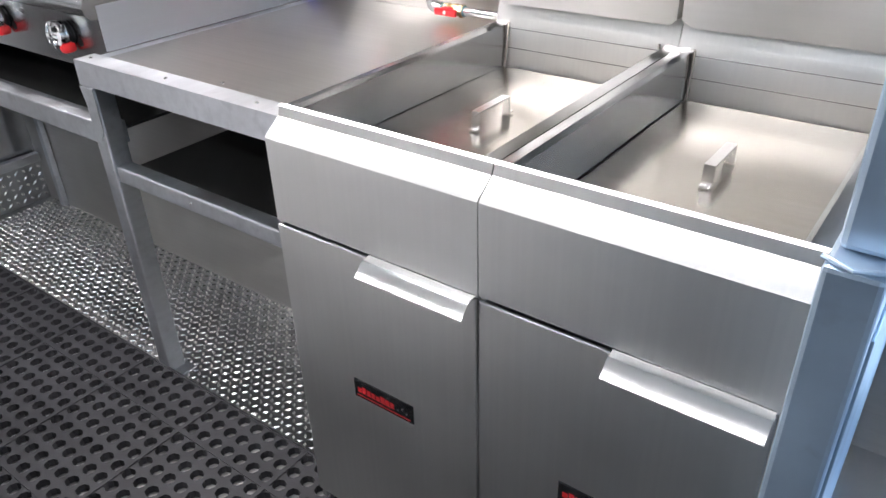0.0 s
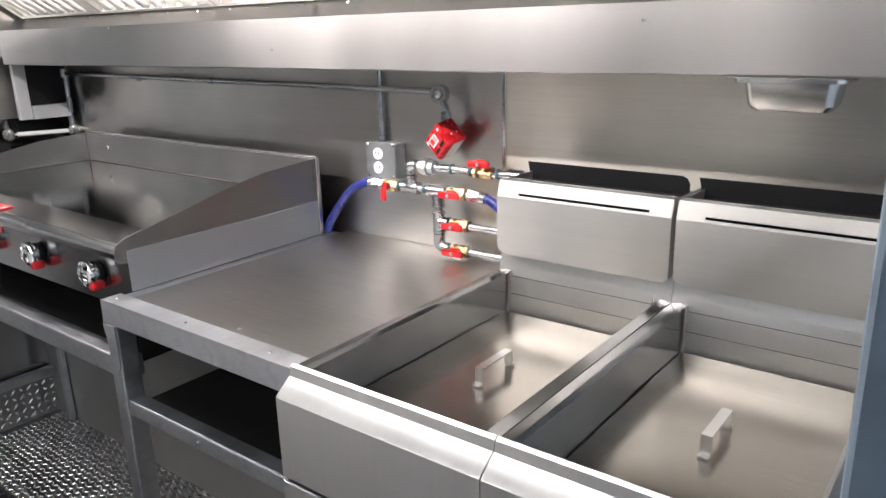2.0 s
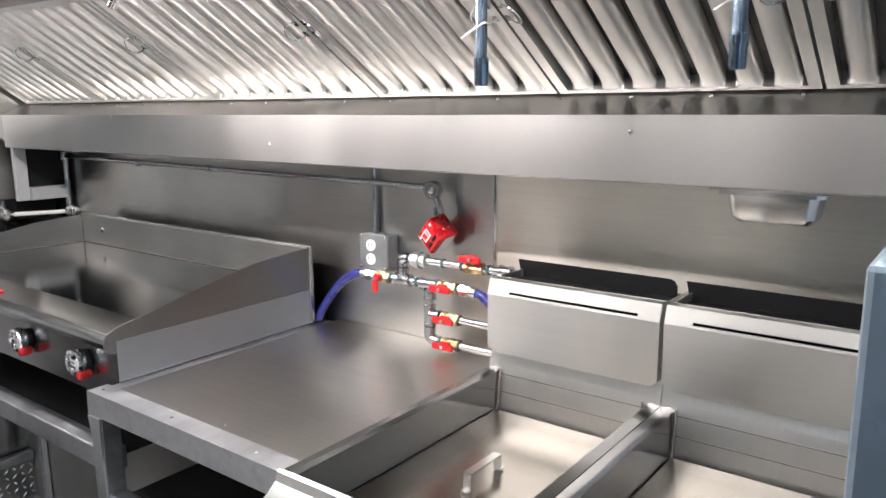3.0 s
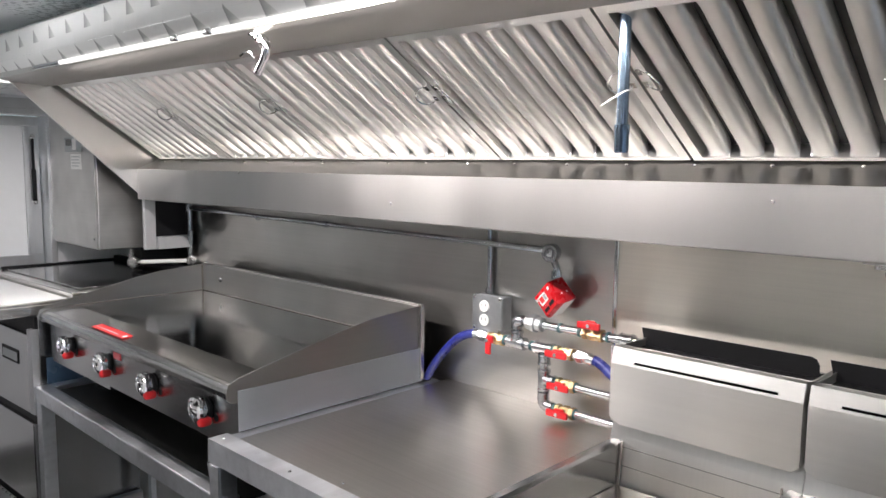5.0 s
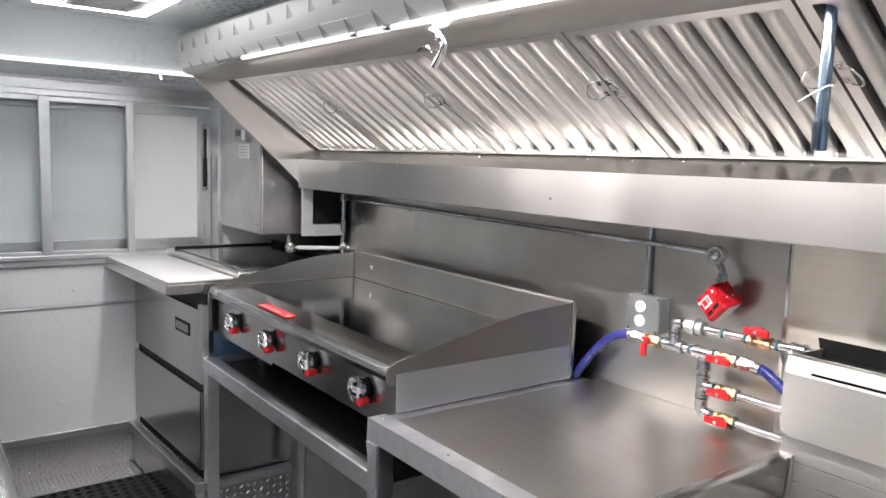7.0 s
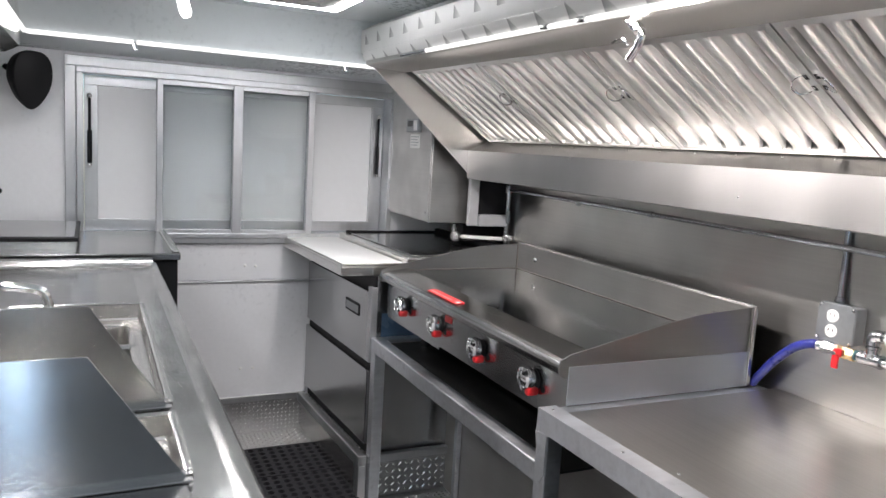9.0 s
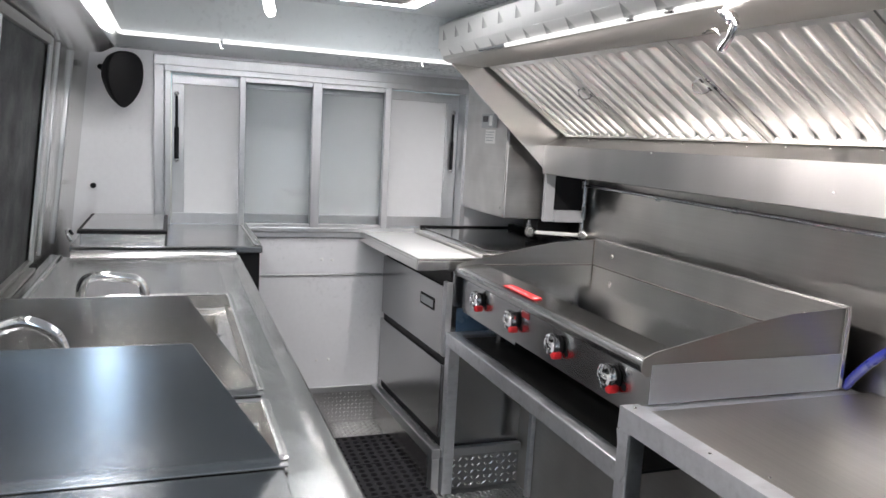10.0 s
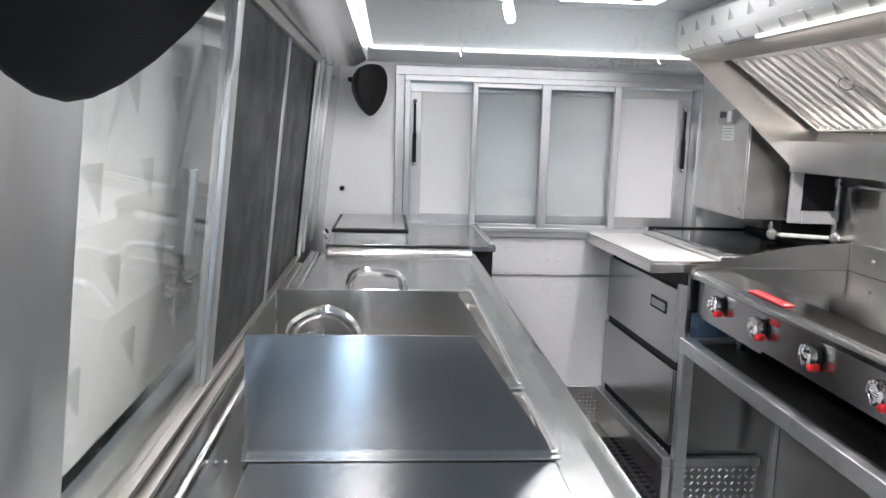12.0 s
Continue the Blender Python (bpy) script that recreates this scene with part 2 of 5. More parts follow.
STEEL_BRIGHT = material("bright_steel", (0.80, 0.79, 0.78), 1.0, 0.2, (3, 130, 160), 0.04, 0.0, 4.0, 0, 0.05, fine_share=0.3)
STEEL_PLATE = material("vertical_grain_steel", (0.64, 0.64, 0.635), 1.0, 0.17, (3, 130, 3), 0.04, 0.0, 2.0, 0, 0.05, fine_share=0.3, aniso=0.85, wave=0.002)
GALVANISED = material("mill_tube", (0.78, 0.80, 0.83), 1.0, 0.38, (60, 5, 60), 0.10, 0.01, 9.0, 0.30, 0.09)
SPLASH_STEEL = material("splash_steel", (0.31, 0.307, 0.303), 1.0, 0.298, (3, 3, 130), 0.06, 0.0, 4.0, 0, 0.015, fine_share=0.3, wave=0.003)
ZINC = material("zinc_pipe", (0.24, 0.31, 0.40), 1.0, 0.215, (20, 20, 20), 0.04, 0.0, 14.0, 0.1, 0.05)
LEDGE_STEEL = material("ledge_steel", (0.46, 0.455, 0.45), 1.0, 0.19, (2, 130, 200), 0.07, 0.0, 3.0, 0, 0.06, fine_share=0.5)
BLUE_FILM = material("blue_film", (0.07, 0.12, 0.19), 0.0, 0.25, (9, 9, 9), 0.25, 0.03, 9.0)
TROUGH_STEEL = material("trough_steel", (0.43, 0.423, 0.415), 1.0, 0.36, (5.0, 5.0, 0.4), 0.12, 0.0, 2.2, 0, 0.07, fine_share=0.5, aniso=0.6, wave=0.009, wave_scale=(4, 4, 0.8))
DULL_STEEL = material("dull_steel", (0.40, 0.39, 0.37), 1.0, 0.33, (2, 130, 160), 0.06, 0.0, 2.5, 0, 0.05, fine_share=0.3, wave=0.002)
RISER_STEEL = material("riser_steel", (0.70, 0.69, 0.67), 1.0, 0.37, (3, 3, 130), 0.06, 0.0, 5.0, 0, 0.08, fine_share=0.3, aniso=0.6, wave=0.004, wave_scale=(6, 6, 3))
COUNTER_STEEL = material("counter_steel", (0.40, 0.40, 0.395), 1.0, 0.225, (2, 130, 60), 0.06, 0.0, 5.0, 0, 0.045, fine_share=0.3, wave=0.0008)
RIM_STEEL = material("rim_steel", (0.50, 0.50, 0.49), 1.0, 0.225, (3, 120, 60), 0.06, 0.0, 7.0, 0, 0.04, fine_share=0.2, wave=0.005, wave_scale=(7, 7, 7))
APRON_STEEL = material("apron_steel", (0.48, 0.515, 0.56), 1.0, 0.35, (3, 3, 130), 0.04, 0.0, 2.0, 0, 0.05, fine_share=0.3)
CABINET_STEEL = material("cabinet_steel", (0.56, 0.555, 0.54), 1.0, 0.375, (3, 3, 130), 0.16, 0.0, 7.0, 0, 0.09, fine_share=0.2, wave=0.001)
BLUE_STEEL = material("blue_galvanised", (0.58, 0.71, 0.85), 0.75, 0.42, (5, 5, 14), 0.12, 0.0, 5.0, 0.45, 0.10, wave=0.002)
CHROME = material("chrome", (0.92, 0.92, 0.92), 1.0, 0.09, (6, 6, 6), 0.02, 0.0, 3.0, 0.0, 0.03)
PIPE = material("galvanised_pipe", (0.55, 0.56, 0.575), 1.0, 0.22, (20, 20, 20), 0.06, 0.0, 14.0, 0.1, 0.045)
BRASS = material("brass", (0.38, 0.275, 0.15), 1.0, 0.34, (20, 20, 20), 0.12, 0.02, 12.0)
LUG = material("tread_bars", (0.93, 0.93, 0.92), 1.0, 0.215, (20, 20, 20), 0.03, 0.0, 5.0, 0.0, 0.05)
FILTER = material("filter_steel", (0.96, 0.95, 0.93), 1.0, 0.295, (30, 12, 12), 0.02, 0.0, 2.0, 0.0, 0.012, fine_share=0.0)
PLATE_TREAD = material("tread_plate", (0.44, 0.44, 0.44), 1.0, 0.355, (20, 20, 20), 0.06, 0.0, 5.0, 0.05, 0.06)
GRIDDLE_STEEL = material("griddle_plate", (0.42, 0.425, 0.425), 1.0, 0.12, (50, 50, 50), 0.08, 0.0, 2.2, 0.0, 0.04, fine_share=0.0, wave=0.0006)
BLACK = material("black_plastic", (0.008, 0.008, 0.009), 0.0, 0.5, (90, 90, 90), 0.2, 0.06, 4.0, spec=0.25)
BLACK_GLOSS = material("black_gloss", (0.014, 0.015, 0.016), 0.0, 0.12, (6, 6, 6), 0.2, 0.01, 3.0, 0.0, 0.06)
RUBBER = material("black_rubber", (0.024, 0.024, 0.027), 0.0, 0.5, (60, 60, 60), 0.25, 0.05, 7.0, 0.0, 0.1, 0.3)
# near-black colour that carries the shade of recesses
SHADED_INSIDE = material("shaded_inside", (0.05, 0.05, 0.048), 0.6, 0.4, (8, 8, 8), 0.2, 0.02)
RED = material("red_plastic", (0.55, 0.015, 0.02), 0.0, 0.35, (30, 30, 30), 0.1, 0.02, 9.0)
RED_PAINT = material("red_enamel", (0.48, 0.012, 0.018), 0.0, 0.28, (30, 30, 30), 0.1, 0.02, 9.0)
BLUE_HOSE = material("blue_hose", (0.016, 0.023, 0.18), 0.0, 0.3, (60, 60, 60), 0.15, 0.05, 9.0)
TEAL_TAPE = material("thread_seal", (0.05, 0.12, 0.13), 0.0, 0.5, (40, 40, 40), 0.2, 0.05)
WHITE_WALL = material("white_panel", (0.83, 0.84, 0.86), 0.0, 0.32, (50, 50, 50), 0.03, 0.012, 2.0, 0.05, 0.08)
CEILING_MAT = material("ceiling_panel", (0.62, 0.66, 0.68), 0.0, 0.3, (50, 50, 50), 0.03, 0.012, 1.6, 0.0, 0.08)
WHITE = material("white_plastic", (0.80, 0.80, 0.79), 0.0, 0.4, (30, 30, 30), 0.03, 0.01)
BOARD = material("cutting_board", (0.90, 0.90, 0.89), 0.0, 0.5, (80, 80, 80), 0.03, 0.03, 5.0)
ALU = material("aluminium_frame", (0.60, 0.61, 0.62), 1.0, 0.39, (40, 40, 3), 0.08, 0.02, 5.0, 0.1, 0.1)
GREY_BOX = material("grey_paint", (0.42, 0.43, 0.44), 0.1, 0.45, (30, 30, 30), 0.08, 0.02, 4.0, 0.1)
SHADE_GREY = material("dark_wall_grey", (0.085, 0.095, 0.115), 0.0, 0.35, (30, 30, 30), 0.06, 0.02, 3.0, 0.1)
PEWTER = material("cast_metal", (0.40, 0.42, 0.43), 0.8, 0.36, (50, 50, 50), 0.12, 0.06, 7.0)
SCREEN = material("insect_screen", (0.016, 0.017, 0.018), 0.0, 0.45, (300, 300, 300), 0.45, 0.03, 9.0, 0.0, 0.18, spec=0.18)
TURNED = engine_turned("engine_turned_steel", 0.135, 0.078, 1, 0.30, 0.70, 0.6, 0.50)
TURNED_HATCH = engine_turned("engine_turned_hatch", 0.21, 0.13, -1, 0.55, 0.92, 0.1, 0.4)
LED = glow("led_glow", (1.0, 0.98, 0.95), LED_POWER)
PANEL_GLOW = glow("panel_glow", (0.97, 0.98, 1.0), PANEL_POWER)
BULB_GLOW = glow("bulb_glow", (1.0, 0.97, 0.93), BULB_POWER)
GLASS = clear_glass("clear_glass", (0.95, 0.97, 0.96))
GREEN_GLASS = clear_glass("greenish_glass", (0.56, 0.585, 0.585))
HATCH_WHITE = material("hatch_white", (0.82, 0.83, 0.84), 0.0, 0.4, (30, 30, 30), 0.02, 0.01, 1.5)
RESIDUE = material("dried_residue", (0.22, 0.20, 0.18), 0.0, 0.4, (60, 60, 60), 0.3, 0.05, 30.0)
SEAM = material("dark_seam", (0.12, 0.11, 0.10), 0.3, 0.5, (60, 60, 60), 0.3, 0.05, 30.0)
PAPER = material("paper_label", (0.78, 0.78, 0.76), 0.0, 0.6, (60, 60, 60), 0.04, 0.02)


# ---------------------------------------------------------------- shell of the truck
END_X, NEAR_X, CEIL = -2.10, 2.75, 1.97
LEFT_Y = -2.275


def lean(bm, k=0.104, z0=1.0):
    """The side wall leans in towards its top."""
    for v in bm.verts:
        if v.co.z > z0:
            v.co.y += (v.co.z - z0) * k
    return bm


bm = bmesh.new()
box(bm, END_X - 0.1, NEAR_X + 0.1, -2.45, 0.1, -0.06, 0.0)
solid("floor", bm, PLATE_TREAD, "bright aluminium tread plate floor", "floor", kind="structure")

WALL_Y = -0.06
bm = bmesh.new()
box(bm, END_X - 0.1, 1.84, WALL_Y, 0.06, 0.0, 2.1)
box(bm, 2.46, NEAR_X + 0.1, WALL_Y, 0.06, 0.0, 2.1)
box(bm, 1.84, 2.46, WALL_Y, 0.06, 1.9, 2.1)
wall_back = solid("wall_north", bm, STEEL_X, "brushed stainless steel wall behind the cooking line", "wall", kind="structure")
for x0, x1, sheet in ((-1.62, 0.662, STEEL_X), (0.674, 1.83, STEEL_WARM)):
    bm = bmesh.new()
    box(bm, x0, x1, WALL_Y - 0.003, WALL_Y, 0.8645, 1.45)
    part("panel", bm, sheet, wall_back)
bm = bmesh.new()
box(bm, 0.662, 0.674, WALL_Y - 0.007, WALL_Y, 1.0, 1.45, 0.002)
part("joint_strip", bm, STEEL_BRIGHT, wall_back)

# side wall with the serving window, in pieces round the opening
bm = bmesh.new()
for x0, x1, z0, z1 in ((END_X - 0.1, 1.03, 0.0, 1.012), (END_X - 0.1, NEAR_X + 0.1, 1.72, 2.1), (END_X - 0.1, -1.0, 1.012, 1.72)):
    box(bm, x0, x1, LEFT_Y - 0.1, LEFT_Y, z0, z1)
solid("wall_south", lean(bm), STEEL, "stainless serving-side wall leaning inwards", "wall", kind="structure")

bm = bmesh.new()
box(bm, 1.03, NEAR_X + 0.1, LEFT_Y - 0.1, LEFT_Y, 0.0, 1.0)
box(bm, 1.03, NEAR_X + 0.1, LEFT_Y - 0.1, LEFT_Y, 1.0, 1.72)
solid("wall_south_near", lean(bm), SHADE_GREY, "dark blue-grey side wall beside the serving window", "wall", kind="structure")

# end wall, with the window opening
WIN = (-1.890, -0.425, 1.0, 1.742)
bm = bmesh.new()
for y0, y1, z0, z1 in ((-2.4, 0.05, 0.0, WIN[2]), (-2.4, 0.05, WIN[3], 2.1), (-2.4, WIN[0], WIN[2], WIN[3]), (WIN[1], 0.05, WIN[2], WIN[3])):
    box(bm, END_X - 0.08, END_X, y0, y1, z0, z1)
wall_end = solid("wall_west", bm, WHITE_WALL, "glossy white panelled end wall", "wall", kind="structure")
boxed("kick_panel", PLATE_TREAD, wall_end, (END_X, END_X + 0.004, -2.2, -0.85, 0.0, 0.168))
boxed("trim", ALU, wall_end, (END_X, END_X + 0.012, -2.2, -0.85, 0.168, 0.198))
boxed("trim", ALU, wall_end, (END_X, END_X + 0.008, -1.60, -0.75, 0.775, 0.785))
boxed("panel", WHITE_WALL, wall_end, (END_X, END_X + 0.006, -1.60, -0.75, 0.79, 0.975))

# wall towards the cab, with a narrow opening
bm = bmesh.new()
for y0, y1, z0, z1 in ((-2.4, -2.16, 0, 2.1), (-2.04, 0.05, 0, 2.1), (-2.16, -2.04, 1.85, 2.1), (-2.16, -2.04, 0, 0.55)):
    box(bm, NEAR_X, NEAR_X + 0.08, y0, y1, z0, z1)
solid("wall_east", bm, GREY_BOX, "pale grey wall towards the cab with a narrow opening", "wall", kind="structure")

bm = bmesh.new()
box(bm, END_X - 0.1, NEAR_X + 0.1, -2.45, 0.1, CEIL, CEIL + 0.08)
solid("ceiling", bm, CEILING_MAT, "smooth pale blue-grey ceiling panels", "ceiling", kind="structure")

# header in front of the end wall and its cover panel
bm = bmesh.new()
prism(bm, [(END_X, 1.80), (-1.45, 1.80), (-1.45, 1.815), (-1.40, CEIL), (END_X, CEIL)], "y", -2.3, -0.05)
solid("header_panel", bm, CEILING_MAT, "pale panelled header across the truck's end", "header", kind="structure")
bm = bmesh.new()
prism(bm, [(LEFT_Y + 0.06, 1.725), (-2.10, 1.725), (-2.055, 1.75), (-2.045, 1.80), (-2.06, CEIL), (LEFT_Y, CEIL)], "x", -1.50, NEAR_X)
solid("side_header", bm, STEEL_BRIGHT, "bright stainless header above the serving window", "header", kind="structure")


def led_strip(p, q, name_label):
    """A slim tube light on an aluminium base."""
    p, q = Vector(p), Vector(q)
    top = thing("strip_light", name_label, "light", p)
    bm = bmesh.new()
    cyl(bm, p, q, 0.008, 10)
    tube_light = part("tube", bm, LED, top)
    return top


led_strip((-1.44, -2.03, 1.797), (-1.44, -1.69, 1.797), "slim white strip light along the end header")
led_strip((-1.44, -1.68, 1.797), (-1.44, -0.74, 1.797), "slim white strip light along the end header")
led_strip((-1.42, -2.035, 1.797), (0.2, -2.035, 1.797), "slim white strip light along the serving-side header")
led_strip((0.22, -2.035, 1.797), (1.9, -2.035, 1.797), "slim white strip light along the serving-side header")


def ceiling_panel(x0, x1, y0, y1):
    top = thing("ceiling_light", "square white ceiling light with a bright rim", "light", (x0, y0, CEIL))
    boxed("frame", WHITE, top, (x0, x1, y0, y1, CEIL - 0.02, CEIL), 0.004)
    bm = bmesh.new()
    w = 0.026
    for a in ((x0, x1, y0, y0 + w), (x0, x1, y1 - w, y1), (x0, x0 + w, y0 + w, y1 - w), (x1 - w, x1, y0 + w, y1 - w)):
        box(bm, *a, CEIL - 0.026, CEIL - 0.0205)
    part("diffuser", bm, PANEL_GLOW, top)
    bm = bmesh.new()
    a0, a1, b0, b1, w = x0 + 0.085, x1 - 0.085, y0 + 0.075, y1 - 0.075, 0.012
    for a in ((a0, a1, b0, b0 + w), (a0, a1, b1 - w, b1), (a0, a0 + w, b0 + w, b1 - w), (a1 - w, a1, b0 + w, b1 - w)):
        box(bm, *a, CEIL - 0.034, CEIL - 0.0205)
    part("inner_rim", bm, WHITE, top)
    return top


ceiling_panel(-1.135, -0.735, -1.37, -1.03)
ceiling_panel(0.35, 0.75, -1.37, -1.03)

bulb = thing("ceiling_bulb", "small white ceiling bulb in a short holder", "light", (-1.13, -1.56, CEIL))
bm = bmesh.new()
cyl(bm, (-1.13, -1.56, CEIL), (-1.13, -1.56, CEIL - 0.035), 0.022, 16)
part("holder", bm, WHITE, bulb)
bm = bmesh.new()
turned(bm, [(0.010, 0.0), (0.018, 0.01), (0.019, 0.06), (0.012, 0.075), (0.0, 0.078)], (-1.13, -1.56, CEIL - 0.034), (0.0, 0.25, -1), 16)
part("lamp", bm, BULB_GLOW, bulb)


# ---------------------------------------------------------------- cooking line: fryers
FRY_X, FRY_W, RIM = 0.808, 0.392, 0.93


def fryer(x0):
    x1 = x0 + FRY_W
    top = thing("fryer", "stainless floor fryer with a flat cover on its tank", "fryer", (x0, -0.6, 0.0), "fryers in the cooking line")
    g = 0.0006
    for xa, xb in ((x0 + g, x0 + 0.010), (x1 - 0.010, x1 - g)):
        bm = bmesh.new()
        prism(bm, [(-0.945, 0.10), (-0.945, RIM - 0.048), (-0.912, RIM - 0.030), (-0.912, RIM - 0.012), (-0.14, RIM - 0.012), (-0.14, 0.10)], "x", xa, xb)
        part("side_panel", bm, STEEL_FRYER, top)
    boxed("back_panel", STEEL_FRYER, top, (x0 + 0.010, x1 - 0.010, -0.16, -0.14, 0.10, RIM), 0.0)
    boxed("base_panel", STEEL_FRYER, top, (x0 + 0.010, x1 - 0.010, -0.93, -0.16, 0.12, 0.13), 0.0)
    # front apron: upright lip, slope and upper front in one folded sheet
    bm = bmesh.new()
    prism(bm, [(-0.895, RIM - 0.03), (-0.902, RIM + 0.001), (-0.908, RIM + 0.004), (-0.914, RIM + 0.001), (-0.918, RIM - 0.014), (-0.921, RIM - 0.016), (-0.947, RIM - 0.035), (-0.950, RIM - 0.039), (-0.950, 0.750), (-0.946, 0.750), (-0.946, RIM - 0.045), (-0.91, RIM - 0.03)], "x", x0 + g, x1 - g)
    part("apron", bm, STEEL_FRYER, top)
    # tank rim at the sides
    for s, xa in ((1, x0 + g), (-1, x1 - g)):
        bm = bmesh.new()
        prism(bm, [(xa, RIM - 0.001), (xa + s * 0.020, RIM + 0.002), (xa + s * 0.027, RIM - 0.004), (xa + s * 0.031, RIM - 0.100), (xa + s * 0.024, RIM - 0.104), (xa, RIM - 0.03)], "y", -0.906, -0.30)
        part("rim", bm, STEEL_DARK, top)
    bm = bmesh.new()
    prism(bm, bent([(-0.286, RIM + 0.045), (-0.304, RIM - 0.010), (-0.306, RIM - 0.050), (-0.314, RIM - 0.105)], -0.002), "x", x0 + 0.03, x1 - 0.03)
    part("tank_back", bm, STEEL_FRYER, top)
    # thin dark strips paint the shade in the tank back's creases
    for ya, za in ((-0.3052, RIM - 0.011), (-0.3072, RIM - 0.051)):
        boxed("seam", SEAM, top, (x0 + 0.034, x1 - 0.034, ya - 0.0012, ya + 0.002, za, za + 0.0013), 0.0)
    for xa in (x0 + 0.033, x1 - 0.033):
        bm = bmesh.new()
        tube(bm, [(xa, -0.308, RIM + 0.002), (xa, -0.312, RIM - 0.04), (xa, -0.322, RIM - 0.09)], 0.0026, 6)
        part("corner_seam", bm, RESIDUE, top, "dark caulked corner seam")
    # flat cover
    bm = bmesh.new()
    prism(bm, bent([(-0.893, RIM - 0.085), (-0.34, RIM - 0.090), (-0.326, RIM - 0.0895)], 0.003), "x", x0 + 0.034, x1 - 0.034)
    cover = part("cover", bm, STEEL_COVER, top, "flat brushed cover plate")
    bm = bmesh.new()
    xm = x0 + 0.192
    prism(bm, bent([(-0.672, RIM - 0.082), (-0.660, RIM - 0.082), (-0.658, RIM - 0.053), (-0.569, RIM - 0.053), (-0.567, RIM - 0.082), (-0.555, RIM - 0.082)], 0.003), "x", xm - 0.008, xm + 0.008)
    part("cover_handle", bm, STEEL_BRIGHT, cover)
    # door
    door = boxed("door", STEEL_FRYER, top, (x0 + 0.002, x1 - 0.002, -0.953, -0.946, 0.13, 0.744), 0.002)
    bm = bmesh.new()
    prism(bm, bent([(-0.950, 0.749), (-0.963, 0.748), (-0.969, 0.745), (-0.985, 0.727), (-0.982, 0.724)], 0.002), "x", x0 + 0.197, x1 - 0.004)
    part("handle", bm, STEEL_BRIGHT, door, "bent stainless pull")
    badge = boxed("badge", BLACK_GLOSS, door, (x0 + 0.140, x0 + 0.268, -0.9555, -0.953, 0.450, 0.489), 0.001, "small black and red maker's plate")
    for k in range(8):
        a = x0 + 0.148 + k * 0.0102
        bm = bmesh.new()
        box(bm, a, a + 0.0085, -0.9561, -0.9555, 0.463, 0.473 + 0.004 * ((k * 3) % 4) / 3)
        part("red_bar", bm, RED, badge)
    bm = bmesh.new()
    box(bm, x0 + 0.146, x0 + 0.262, -0.9561, -0.9555, 0.4555, 0.4575)
    part("rule", bm, RED, badge)
    for k in range(3):
        bm = bmesh.new()
        cyl(bm, (x0 + 0.236 + k * 0.009, -0.9555, 0.466 + 0.006 * (k % 2)), (x0 + 0.236 + k * 0.009, -0.9561, 0.466 + 0.006 * (k % 2)), 0.003, 5)
        part("star", bm, STEEL_BRIGHT, badge)
    for xa in (x0 + 0.03, x1 - 0.03):
        for ya in (-0.90, -0.2):
            bm = bmesh.new()
            cyl(bm, (xa, ya, 0.0), (xa, ya, 0.13), 0.02, 12)
            part("leg", bm, STEEL_DARK, top)
    # flue riser with a vent slot under its top bend
    ra, rb = x0 + 0.004, x1 - 0.004
    bm = bmesh.new()
    prism(bm, bent([(-0.302, RIM - 0.006), (-0.286, RIM + 0.05)], 0.002), "x", x0 + g, x1 - g)
    part("riser_foot", bm, STEEL_FRYER, top)
    bm = bmesh.new()
    sa, sb = x0 + 0.056, x0 + 0.344
    lower = [(ra + 0.022, RIM + 0.040), (rb - 0.012, RIM + 0.040), (rb, RIM + 0.052), (rb, 1.098), (ra, 1.098), (ra, RIM + 0.052)]
    prism(bm, lower, "y", -0.316, -0.313)
    part("flue_riser", bm, RISER_STEEL, top)
    bm = bmesh.new()
    for xa, xb, t0, t1 in ((ra, sa, 0, 1), (sb, rb, 0, 1), (sa, sb, 0, 0.14), (sa, sb, 0.30, 1)):
        def up(t):
            return (-0.316 + 0.010 * t, 1.098 + 0.034 * t)
        p, q = up(t0), up(t1)
        prism(bm, [p, q, (q[0] + 0.003, q[1]), (p[0] + 0.003, p[1])], "x", xa, xb)
    part("flue_slope", bm, RISER_STEEL, top, "sloped upper sheet with a long slot")
    boxed("flue_lip", RISER_STEEL, top, (ra, rb, -0.306, -0.280, 1.130, 1.132))
    for xa in (ra, rb - 0.002):
        bm = bmesh.new()
        prism(bm, [(-0.313, RIM + 0.05), (-0.15, RIM + 0.05), (-0.15, 1.128), (-0.298, 1.13), (-0.313, 1.098)], "x", xa, xa + 0.002)
        part("flue_side", bm, STEEL_FRYER, top)
    boxed("flue_inside", BLACK, top, (ra + 0.003, rb - 0.003, -0.294, -0.17, 1.04, 1.112), 0.0, "black block behind the flue slot")
    bm = bmesh.new()
    prism(bm, [(x0 + 0.004, 1.105), (x0 + 0.368, 1.105), (x0 + 0.368, 1.135), (x0 + 0.362, 1.146), (x0 + 0.352, 1.150), (x0 - 0.006, 1.150)], "y", -0.172, -0.169)
    part("flue_deflector", bm, BLACK, top, "black flue deflector plate")
    return top


